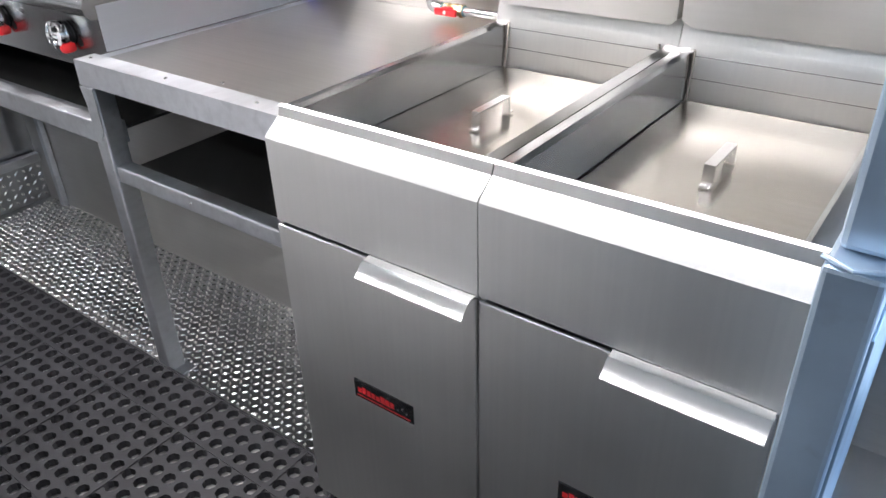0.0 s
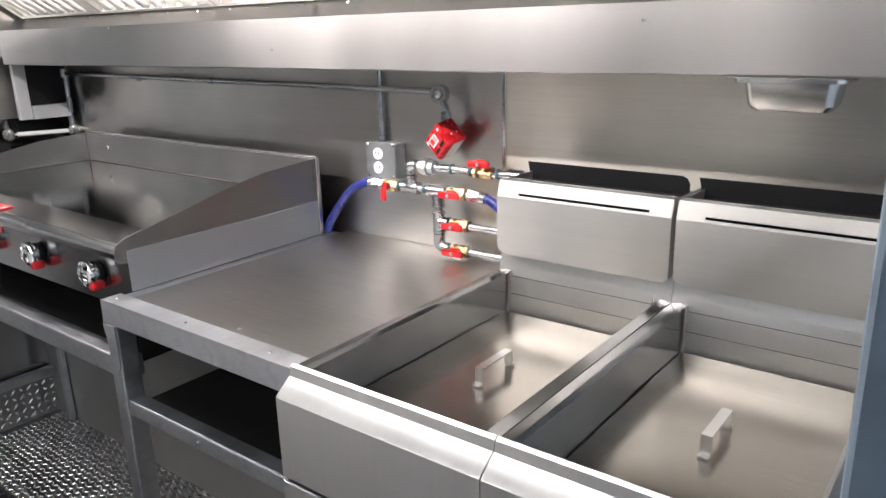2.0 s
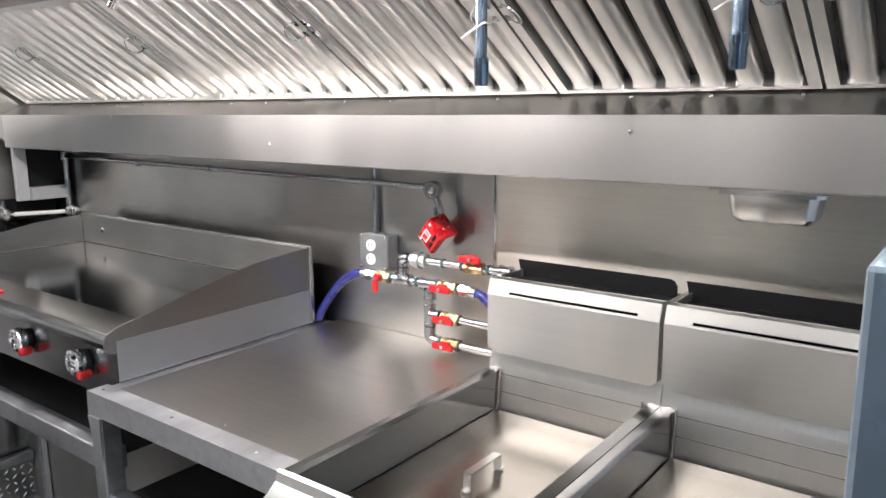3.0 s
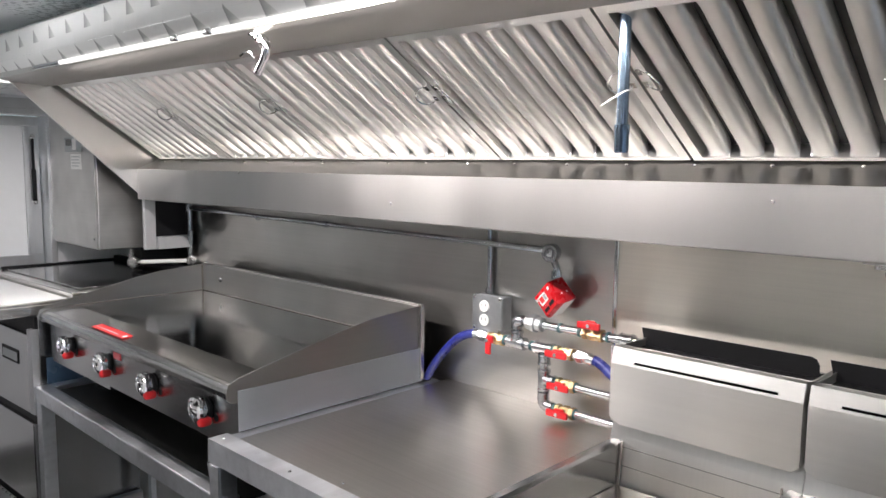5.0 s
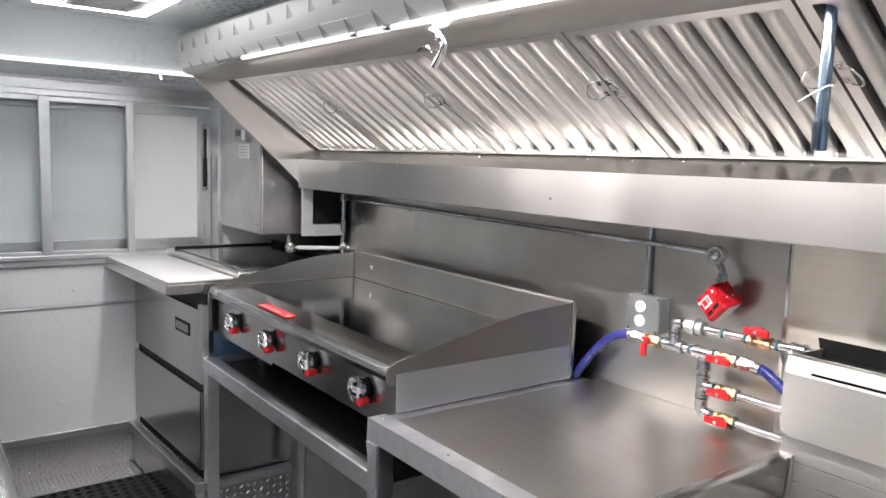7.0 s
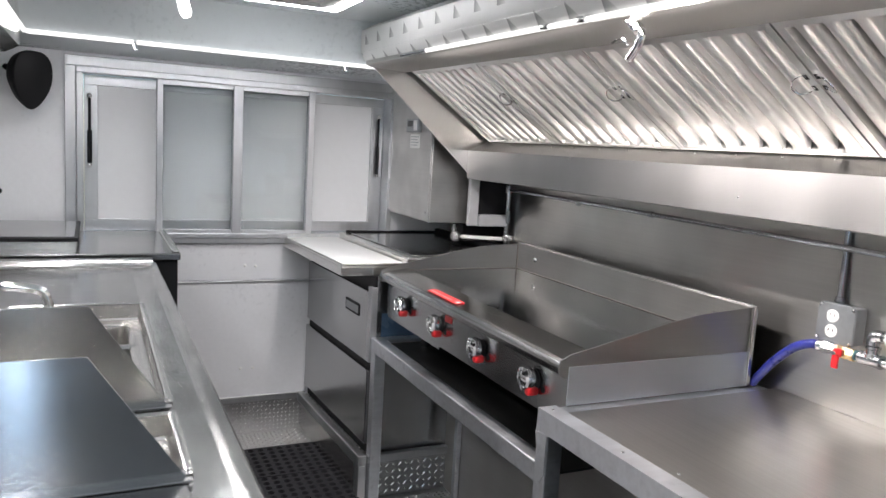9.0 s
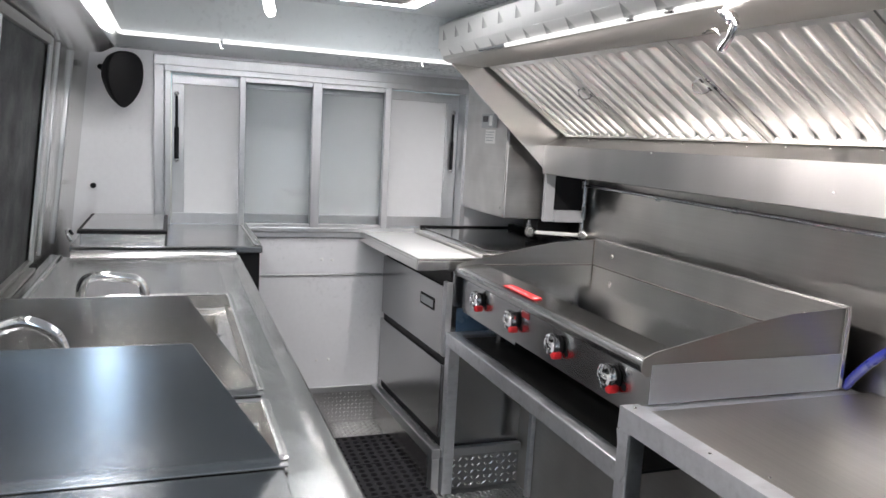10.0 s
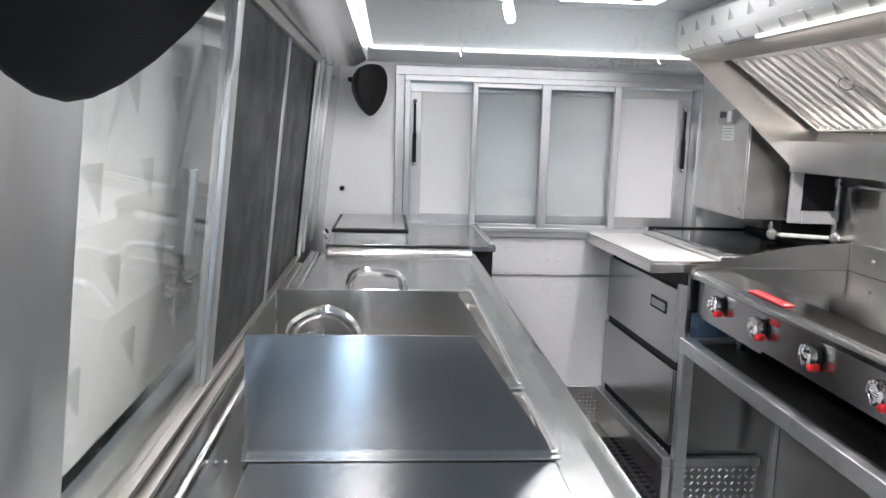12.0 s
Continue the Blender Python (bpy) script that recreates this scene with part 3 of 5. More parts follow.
fryer(FRY_X)
near_fryer = fryer(FRY_X + 0.3926)
random.seed(4)
for k in range(22):
    a = 1.252 + 0.245 * random.random()
    c = 0.934 + 0.016 * random.random() ** 2
    bm = bmesh.new()
    ball(bm, (a, -0.304 + (c - 0.92) * 0.33, c), 0.0010 + 0.0011 * random.random(), 6, (1, 0.35, 1.0 + 1.3 * random.random()))
    part("residue_drop", bm, RESIDUE, near_fryer)
for k in range(7):
    a, c = 0.86 + 0.30 * random.random(), 0.936 + 0.02 * random.random()
    bm = bmesh.new()
    ball(bm, (a, -0.304 + (c - 0.92) * 0.33, c), 0.0010, 6, (1, 0.35, 1.4))
    part("residue_drop", bm, RESIDUE, near_fryer)

# galvanised screen beside the fryers
top = thing("splash_screen", "galvanised steel splash screen with a wider lower post", "screen", (1.62, -0.6, 0.0))
boxed("lower_panel", BLUE_STEEL, top, (1.606, 1.652, -1.082, -0.10, 0.0, 1.010), 0.005)
boxed("upper_panel", BLUE_STEEL, top, (1.610, 1.650, -1.052, -0.10, 1.0105, 1.388), 0.006)
boxed("seam", BLUE_STEEL, top, (1.652, 1.655, -1.04, -0.10, 0.0, 0.93), 0.001)
bm = bmesh.new()
tube(bm, [(1.604, -1.07, 1.0115), (1.628, -1.084, 1.013), (1.656, -1.07, 1.0115)], 0.0025, 8)
part("weld", bm, BLUE_STEEL, top)

# ---------------------------------------------------------------- worktop table between fryers and griddle
TX0, TX1, TTOP, TF = 0.052, 0.805, 0.866, -0.830
top = thing("work_table", "stainless work table on a square tube frame", "table", (TX0, -0.8, 0.0))
boxed("tabletop", STEEL_TOP, top, (TX0 + 0.052, TX1, TF + 0.05, WALL_Y - 0.004, TTOP - 0.006, TTOP - 0.002), 0.001)
bm = bmesh.new()
prism(bm, [(TX0, TTOP - 0.058), (TX0 + 0.002, TTOP - 0.001), (TX0 + 0.004, TTOP), (TX1, TTOP), (TX1, TTOP - 0.056), (TX0 + 0.056, TTOP - 0.056)], "y", TF, TF + 0.05)
part("front_rail", bm, GALVANISED, top)
boxed("side_rail", GALVANISED, top, (TX0, TX0 + 0.05, TF + 0.05, -0.08, TTOP - 0.056, TTOP - 0.007), 0.003)
for y0 in (TF + 0.001, -0.13):
    boxed("leg", GALVANISED, top, (TX0 + 0.001, TX0 + 0.049, y0, y0 + 0.048, 0.004, TTOP - 0.058), 0.004)
bm = bmesh.new()
prism(bm, [(TX0 - 0.001, TTOP - 0.060), (TX0 + 0.049, TTOP - 0.060), (TX0 + 0.049, TTOP - 0.16), (TX0 + 0.030, TTOP - 0.185)], "y", TF - 0.002, TF)
part("corner_plate", bm, GALVANISED, top)
boxed("foot_plate", GALVANISED, top, (TX0 - 0.005, TX0 + 0.085, TF + 0.005, TF + 0.06, 0.0, 0.006), 0.002)
boxed("lower_rail", GALVANISED, top, (TX0 + 0.05, TX1 - 0.002, TF + 0.004, TF + 0.044, 0.580, 0.620), 0.004)
# shelf, divider and rear panel have the shade under the table in their colour
boxed("shelf", SHADED_INSIDE, top, (TX0 + 0.05, TX1 - 0.002, TF + 0.044, -0.08, 0.595, 0.602), 0.001, "shelf sheet coloured dark as if in shade")
boxed("divider", SHADED_INSIDE, top, (TX1 - 0.012, TX1 - 0.004, TF + 0.06, -0.08, 0.603, 0.80), 0.0)
boxed("rear_panel", SHADED_INSIDE, top, (TX0 + 0.05, TX1 - 0.014, -0.30, -0.29, 0.603, 0.80), 0.0)
for xa, ya, za in ((0.082, TF + 0.025, TTOP), (0.35, TF + 0.025, TTOP), (0.47, -0.76, TTOP - 0.002), (0.62, TF + 0.025, TTOP), (0.375, TF + 0.003, 0.602), (0.092, TF + 0.003, 0.606)):
    bm = bmesh.new()
    ball(bm, (xa, ya, za), 0.004, 8, (1, 1, 0.6))
    part("rivet", bm, STEEL_BRIGHT, top)

# wheel-box cladding behind the stands
bm = bmesh.new()
box(bm, -1.262, 1.6, -0.425, -0.41, 0.0, 0.575)
solid("cladding", bm, STEEL_X, "stainless cladding low behind the stands", "panel", kind="structure")

# ---------------------------------------------------------------- griddle on its stand
GX0, GX1 = -1.225, 0.062
top = thing("griddle_stand", "square tube stand with a lower shelf coloured as in shade", "stand", (GX0, -0.7, 0.0))
RT, RF = 0.698, -0.795
boxed("front_rail", GALVANISED, top, (GX0 - 0.035, TX0 - 0.002, RF, RF + 0.05, RT - 0.056, RT), 0.004)
boxed("side_rail", GALVANISED, top, (GX0 - 0.035, GX0 + 0.015, RF + 0.05, -0.10, RT - 0.056, RT), 0.004)
for y0 in (RF + 0.001, -0.15):
    boxed("leg", GALVANISED, top, (GX0 - 0.034, GX0 + 0.014, y0, y0 + 0.048, 0.004, RT - 0.056), 0.004)
# shelf coloured dark for the shade under the griddle
boxed("shelf", SHADED_INSIDE, top, (GX0 + 0.016, TX0 - 0.002, RF + 0.05, -0.10, RT - 0.022, RT - 0.015), 0.0, "shelf sheet coloured dark as if in shade")
boxed("upright", GALVANISED, top, (-1.135, -1.108, -0.448, -0.427, 0.004, 0.50), 0.002)

top = thing("griddle", "stainless countertop griddle with four control knobs", "griddle", (GX0, -0.4, RT))
bm = bmesh.new()
box(bm, GX0 + 0.004, GX1 - 0.0045, -0.745, -0.147, 0.806, 0.945)
box(bm, GX0 + 0.004, -0.72, -0.742, -0.147, 0.792, 0.806)
part("body", bm, STEEL_DARK, top)
bm = bmesh.new()
prism(bm, [(-0.744, 0.936), (-0.765, 0.938), (-0.776, 0.946), (-0.780, 0.960), (-0.777, 0.968), (-0.770, 0.975), (-0.760, 0.979), (-0.668, 0.990), (-0.668, 0.940)], "x", GX0 + 0.0042, GX1 - 0.0042)
part("front_ledge", bm, LEDGE_STEEL, top)
bm = bmesh.new()
prism(bm, [(-0.758, 0.9797), (-0.668, 0.9903), (-0.668, 0.975), (-0.758, 0.965)], "x", GX0 + 0.0044, GX1 - 0.0044)
part("ledge_plate", bm, LEDGE_STEEL, top, smooth=False)
boxed("cooking_plate", GRIDDLE_STEEL, top, (GX0 + 0.006, GX1 - 0.006, -0.668, -0.151, 0.945, 0.984), 0.002, "dark polished cooking plate")
for xa in (GX0, GX1 - 0.004):
    bm = bmesh.new()
    prism(bm, [(-0.746, 0.934), (-0.770, 0.936), (-0.782, 0.946), (-0.784, 0.962), (-0.778, 0.982), (-0.750, 0.995), (-0.44, 1.062), (-0.33, 1.080), (-0.24, 1.086), (-0.147, 1.092), (-0.147, 0.934)], "x", xa, xa + 0.004)
    part("side_splash", bm, SPLASH_STEEL, top)
bm = bmesh.new()
box(bm, GX0, GX1, -0.150, -0.146, 0.95, 1.092)
box(bm, GX0, GX1 + 0.004, -0.146, -0.136, 0.867, 1.096, 0.002)
part("back_splash", bm, STEEL_X, top)
boxed("hem", STEEL_BRIGHT, top, (GX0, GX1 + 0.004, -0.1455, -0.1365, 1.0965, 1.0995), 0.001)
boxed("rear_flange", STEEL, top, (GX1 + 0.0045, GX1 + 0.012, -0.150, -0.137, 0.872, 1.096), 0.001)
boxed("rear_cover", BLACK, top, (GX0, GX1 + 0.003, -0.1355, -0.130, 0.868, 1.092), 0.001, "black rear cover")
boxed("side_apron", APRON_STEEL, top, (GX1 + 0.0005, GX1 + 0.004, -0.755, -0.138, 0.8645, 0.965), 0.001, "light stainless lower side sheet")
# two dark strips paint the shaded gap round the plate, one the corner weld
for q in ((GX0 + 0.0042, GX0 + 0.008, -0.664, -0.152, 0.982, 0.9865), (GX0 + 0.0085, GX1 - 0.0085, -0.1545, -0.1505, 0.982, 0.9865), (GX0 + 0.0042, GX0 + 0.0075, -0.1545, -0.1505, 0.987, 1.088)):
    boxed("weld_seam", SEAM, top, q, 0.0, "dark strip drawn for the plate's shaded gap and corner weld")
for xa in (GX0 + 0.08, GX1 - 0.08):
    for ya in (-0.60, -0.20):
        bm = bmesh.new()
        cyl(bm, (xa, ya, RT - 0.015), (xa, ya, 0.81), 0.02, 12)
        part("foot", bm, STEEL_DARK, top)
for xa in (-1.075, -0.07):
    bm = bmesh.new()
    ball(bm, (xa, -0.151, 1.042), 0.011, 12, (1, 0.6, 1))
    part("bolt", bm, STEEL_BRIGHT, top)
KZ = 0.884
for k in range(4):
    xa = -0.105 - k * 0.3073
    bm = bmesh.new()
    turned(bm, [(0.028, 0), (0.030, 0.005), (0.028, 0.009)], (xa + 0.004, -0.745, KZ - 0.002), (0, -1, 0), 24)
    bezel = part("bezel", bm, BLACK, top)
    bm = bmesh.new()
    turned(bm, [(0.024, 0.009), (0.024, 0.014), (0.0335, 0.016), (0.0345, 0.026), (0.0320, 0.036), (0.0245, 0.040), (0.022, 0.033), (0.0, 0.033)], (xa, -0.745, KZ), (0, -1, 0), 28)
    knob = part("knob", bm, CHROME, top, "chrome knob")
    bm = bmesh.new()
    box(bm, xa - 0.023, xa + 0.023, -0.788, -0.776, KZ - 0.0055, KZ + 0.0055, 0.004)
    part("grip", bm, CHROME, knob)
    bm = bmesh.new()
    box(bm, xa + 0.010, xa + 0.034, -0.783, -0.747, KZ - 0.041, KZ - 0.016, 0.009)
    part("pointer", bm, RED, top, "red plastic pointer")
    bm = bmesh.new()
    cyl(bm, (xa + 0.046, -0.7455, KZ - 0.018), (xa + 0.046, -0.7465, KZ - 0.018), 0.010, 14)
    part("sight_hole", bm, BLACK, top)
badge = boxed("badge", RED, top, (-0.815, -0.585, -0.757, -0.722, 0.9815, 0.9845), 0.001, "red maker's plate")
for v in badge.data.vertices:
    v.co.z += (v.co.y + 0.757) * 0.085
for k in range(9):
    a = -0.80 + k * 0.018
    bm = bmesh.new()
    box(bm, a, a + 0.014, -0.746, -0.736, 0.9853, 0.9858)
    part("pale_bar", bm, PAPER, badge)
boxed("badge_end", PAPER, badge, (-0.603, -0.588, -0.750, -0.728, 0.9858, 0.9864), 0.0)
boxed("warning_label", RED, top, (-0.675, -0.625, -0.747, -0.745, 0.905, 0.925), 0.0)

# ---------------------------------------------------------------- prep refrigerator with drawers
PX0, PX1, PY = END_X + 0.008, -1.262, -0.80


def skew(ob):
    """The unit stands a little askew against the end wall."""
    for o in (ob, *ob.children_recursive):
        if o.type == "MESH":
            for v in o.data.vertices:
                v.co.y -= 0.05 * max(0.0, PX1 - v.co.x)


top = thing("platform", "low tread plate platform with an angle frame", "platform", (PX0, -0.6, 0.0))
boxed("deck", PLATE_TREAD, top, (PX0, PX1 + 0.01, -0.815, -0.08, 0.0, 0.180), 0.0)
boxed("front_angle", ALU, top, (PX0, PX1 + 0.03, -0.838, -0.80, 0.155, 0.200), 0.003)
boxed("front_sheet", STEEL, top, (PX0, PX1 - 0.02, -0.823, -0.815, 0.012, 0.155), 0.0, "reflective stainless kick sheet")
boxed("post", ALU, top, (PX1 - 0.02, PX1 + 0.03, -0.835, -0.80, 0.0, 0.155), 0.003)
boxed("side_angle", ALU, top, (PX1 + 0.0105, PX1 + 0.04, -0.80, -0.43, 0.165, 0.200), 0.003)
skew(top)

top = thing("prep_refrigerator", "stainless drawer refrigerator with a raised pan top", "refrigerator", (PX0, -0.5, 0.18))
boxed("body", STEEL_DARK, top, (PX0, PX1, -0.775, -0.08, 0.182, 0.955), 0.003)
boxed("upper_drawer", STEEL_DARK, top, (PX0 + 0.004, PX1 - 0.03, PY, -0.776, 0.588, 0.882), 0.004)
boxed("lower_drawer", STEEL_DARK, top, (PX0 + 0.004, PX1 - 0.004, PY - 0.004, -0.776, 0.238, 0.556), 0.004)
boxed("grip_channel", BLACK, top, (PX0 + 0.004, PX1 - 0.004, -0.785, -0.7755, 0.556, 0.588), 0.0)
boxed("grip_channel", BLACK, top, (PX0 + 0.004, PX1 - 0.004, -0.785, -0.7755, 0.882, 0.95), 0.0)
boxed("base_strip", BLACK, top, (PX0 + 0.004, PX1 - 0.004, -0.785, -0.7755, 0.19, 0.238), 0.0)
boxed("drawer_edge", ALU, top, (PX1 - 0.034, PX1 + 0.004, PY - 0.002, -0.775, 0.590, 0.905), 0.003)
plate = boxed("name_plate", BLACK, top, (-1.545, -1.385, PY - 0.003, PY, 0.758, 0.810), 0.001, "dark name plate with a grey centre")
boxed("plate_centre", PEWTER, plate, (-1.535, -1.395, PY - 0.004, PY - 0.003, 0.768, 0.800), 0.0)
boxed("side_film", BLUE_FILM, top, (PX1 + 0.0005, PX1 + 0.0015, -0.752, -0.50, 0.66, 0.795), 0.0, "blue protective film")
boxed("board_shelf", STEEL, top, (PX0, -1.262, -0.932, -0.655, 0.955, 0.993), 0.003)
boxed("shelf_lip", STEEL, top, (PX0, -1.262, -0.932, -0.9235, 0.9905, 1.004), 0.003)
boxed("shelf_lip", STEEL, top, (-1.2725, -1.262, -0.9235, -0.655, 0.9905, 1.004), 0.003)
boxed("top_frame", STEEL, top, (PX0, -1.255, -0.655, -0.10, 0.957, 1.026), 0.005)
boxed("pan_lid", GRIDDLE_STEEL, top, (PX0 + 0.05, -1.300, -0.61, -0.137, 1.0265, 1.032), 0.002, "dark polished pan cover")
boxed("lid_edge", BLACK, top, (PX0 + 0.04, -1.300, -0.135, -0.105, 1.0265, 1.056), 0.004)
boxed("lid_edge", BLACK, top, (PX0 + 0.015, PX0 + 0.04, -0.62, -0.105, 1.0265, 1.040), 0.003)
skew(top)
bm = bmesh.new()
box(bm, PX0 + 0.012, -1.275, -0.921, -0.665, 0.9935, 1.006, 0.003)
board = solid("cutting_board", bm, BOARD, "white plastic cutting board on the refrigerator shelf", "cutting board")
skew(board)

# ---------------------------------------------------------------- exhaust hood
HX0, HX1 = -1.40, 1.95
HY, HB, HT = -0.331, 1.357, 1.480
F0, F1 = Vector((-0.250, 1.522)), Vector((-0.635, 1.775))
FZ = 1.79


def droop(bm):
    """The hood's front edge drops slightly along its length."""
    for v in bm.verts:
        w = min(1.0, max(0.0, (v.co.z - 1.52) / 0.25))
        v.co.z -= 0.0135 * (v.co.x + 0.3) * w
    return bm


top = thing("exhaust_hood", "long stainless exhaust hood with baffle filters", "exhaust hood", (HX0, WALL_Y, HB))
bm = bmesh.new()
prism(bm, bent([(WALL_Y - 0.004, HB), (HY + 0.003, HB), (HY, HB + 0.003), (HY, HT)], -0.003), "x", HX0, HX1)
part("grease_trough", bm, TROUGH_STEEL, top)
bm = bmesh.new()
prism(bm, bent([(HY + 0.0005, HT + 0.0005), (F0.x, F0.y - 0.006), (F0.x + 0.05, F0.y + 0.06)], -0.003), "x", HX0, HX1)
part("trough_ledge", bm, DULL_STEEL, top)
bm = bmesh.new()
prism(bm, [(F1.x, F1.y), (F1.x - 0.01, F1.y - 0.004), (-0.80, FZ - 0.012), (-0.822, FZ - 0.004), (-0.822, FZ + 0.03), (F1.x, F1.y + 0.03)], "x", HX0 + 0.002, HX1)
part("front_rail", droop(bm), DULL_STEEL, top)
bm = bmesh.new()
prism(bm, bent([(-0.820, FZ + 0.012), (-0.838, FZ + 0.045), (-0.838, FZ + 0.125), (-0.80, CEIL - 0.03), (-0.74, CEIL - 0.002)], 0.003), "x", HX0 - 0.012, HX1)
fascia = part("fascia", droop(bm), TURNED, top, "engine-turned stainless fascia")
bm = bmesh.new()
box(bm, HX0 - 0.012, HX1, -0.8405, -0.838, FZ + 0.043, FZ + 0.047)
part("fold", droop(bm), STEEL_BRIGHT, fascia)
bm = bmesh.new()
prism(bm, [(WALL_Y, HB), (-0.302, HB), (-0.800, FZ + 0.018), (-0.838, FZ + 0.05), (-0.838, FZ + 0.13), (-0.74, CEIL - 0.002), (WALL_Y, CEIL - 0.002)], "x", HX0 - 0.010, HX0)
part("end_panel", bm, STEEL, top)
# baffle filters
slope = (F1 - F0).normalized()
across = Vector((-slope.y, slope.x)) * -1
if across.y > 0:
    across = -across
f_len = (F1 - F0).length


def on_filter(x, s, h):
    p = F0 + slope * s + across * h
    return (x, p.x, p.y)


def block(bm, a, b, s0, s1, h0, h1):
    vs = [bm.verts.new(on_filter(x, s, h)) for h in (h0, h1) for x, s in ((a, s0), (b, s0), (b, s1), (a, s1))]
    for f in ((0, 1, 2, 3), (7, 6, 5, 4), (0, 4, 5, 1), (1, 5, 6, 2), (2, 6, 7, 3), (3, 7, 4, 0)):
        bm.faces.new([vs[i] for i in f])


def baffle_filter(x0, x1):
    bm = bmesh.new()
    x0, x1, w = x0 + 0.003, x1 - 0.003, 0.0205
    # near-black backing paints the shade seen between the baffles
    block(bm, x0 + w, x1 - w, 0.010, f_len - 0.02, -0.036, -0.033)
    filt = part("filter", droop(bm), SHADED_INSIDE, top)
    for a, b, s0, s1 in ((x0, x0 + w, 0, f_len), (x1 - w, x1, 0, f_len), (x0 + w, x1 - w, 0, 0.010), (x0 + w, x1 - w, f_len - 0.02, f_len)):
        bm = bmesh.new()
        block(bm, a, b, s0, s1, -0.034, 0.0)
        part("frame_rail", droop(bm), FILTER, filt)
    n = round((x1 - x0) / 0.074)
    pitch = (x1 - x0 - 2 * w) / n
    groove = ((0.0, 0.0), (0.10, 0.02), (0.18, 0.07), (0.25, 0.17), (0.30, 0.34), (0.335, 0.60), (0.36, 1.0))
    across_half = [(-u, g) for u, g in groove[:0:-1]] + list(groove)
    for k in range(n):
        bm = bmesh.new()
        mid = x0 + w + pitch * (k + 0.5)
        rows = []
        for s, depth in ((0.010, 0.0), (0.013, 0.35), (0.018, 0.62), (0.026, 0.86), (0.038, 1.0), (f_len - 0.045, 1.0), (f_len - 0.03, 0.7), (f_len - 0.02, 0.0)):
            rows.append([bm.verts.new(on_filter(mid + u * pitch, s, -0.003 - 0.029 * depth * g)) for u, g in across_half])
        for r, q in zip(rows, rows[1:]):
            for i in range(len(across_half) - 1):
                bm.faces.new((r[i], r[i + 1], q[i + 1], q[i]))
        part("baffle", droop(bm), FILTER, filt)
    for xa, turn in ((x0 + w * 0.5, 1), (x1 - w * 0.5, -1)):
        if xa < -1.2:
            continue
        bm = bmesh.new()
        ring = [(0.0, 0.56), (0.012, 0.545), (0.030, 0.555), (0.036, 0.60), (0.024, 0.645), (0.008, 0.655), (0.0, 0.64)]
        pts = [on_filter(xa + turn * a, f_len * b, 0.004 + 0.45 * a) for a, b in ring]
        tube(bm, smooth_line(pts, 5), 0.0018, 6)
        handle = part("wire_handle", droop(bm), CHROME, filt)
        for b in (0.56, 0.64):
            bm = bmesh.new()
            block(bm, xa - 0.005, xa + 0.005, f_len * b - 0.008, f_len * b + 0.008, 0.0, 0.005)
            part("clip", droop(bm), CHROME, handle)
    return filt


bounds = (-1.368, -0.80, -0.175, 0.452, 0.94, 1.43, 1.92)
for a, b in zip(bounds, bounds[1:]):
    baffle_filter(a, b)
for k in range(21):
    bm = bmesh.new()
    ball(bm, (-1.30 + k * 0.15, -0.262, 1.5115), 0.004, 8)
    part("screw", bm, STEEL_BRIGHT, top)
for xa, za in ((-0.62, 1.475), (0.14, 1.405), (1.13, 1.45)):
    bm = bmesh.new()
    ball(bm, (xa, HY - 0.001, za), 0.004, 8, (1, 0.5, 1))
    part("screw", bm, STEEL_BRIGHT, top)

strip = thing("strip_light", "slim white strip light along the hood front", "light", (-0.97, -0.835, FZ))
for x0, x1, m, nm in ((-0.98, -0.76, STEEL_DARK, "end_cap"), (-0.76, 0.30, LED, "tube"), (0.303, 1.70, LED, "tube")):
    bm = bmesh.new()
    cyl(bm, (x0, -0.833, FZ + 0.002), (x1, -0.833, FZ + 0.002), 0.007, 10)
    part(nm, droop(bm), m, strip)
for xa in (-0.05, 0.10):
    bm = bmesh.new()
    box(bm, xa, xa + 0.03, -0.845, -0.822, FZ - 0.004, FZ + 0.010, 0.003)
    part("clip", droop(bm), STEEL_BRIGHT, strip)

# suppression nozzle and drop pipe under the hood
noz = thing("hood_nozzle", "chrome hooked nozzle pipe under the hood front", "nozzle", (0.228, -0.80, 1.785))
bm = bmesh.new()
tube(bm, smooth_line([(0.226, -0.80, 1.790), (0.234, -0.80, 1.776), (0.262, -0.80, 1.760), (0.279, -0.80, 1.742), (0.270, -0.80, 1.720), (0.246, -0.80, 1.694)], 7), 0.0085, 12)
pipe = part("pipe", bm, CHROME, noz)
for c, d in (((0.230, -0.80, 1.781), (0.4, 0, -1)), ((0.252, -0.80, 1.766), (1, 0, -0.7)), ((0.268, -0.80, 1.754), (0.7, 0, -1))):
    bm = bmesh.new()
    d = Vector(d).normalized()
    cyl(bm, Vector(c) - d * 0.006, Vector(c) + d * 0.006, 0.0125, 8)
    part("nut", bm, CHROME, noz)
bm = bmesh.new()
tube(bm, smooth_line([(0.252, -0.812, 1.722), (0.236, -0.812, 1.735), (0.214, -0.812, 1.736), (0.198, -0.812, 1.731)], 5), 0.0024, 6)
part("wire", bm, CHROME, noz)
bm = bmesh.new()
box(bm, 0.205, 0.252, -0.815, -0.785, 1.782, 1.788, 0.002)
part("mounting_plate", bm, STEEL_DARK, noz)


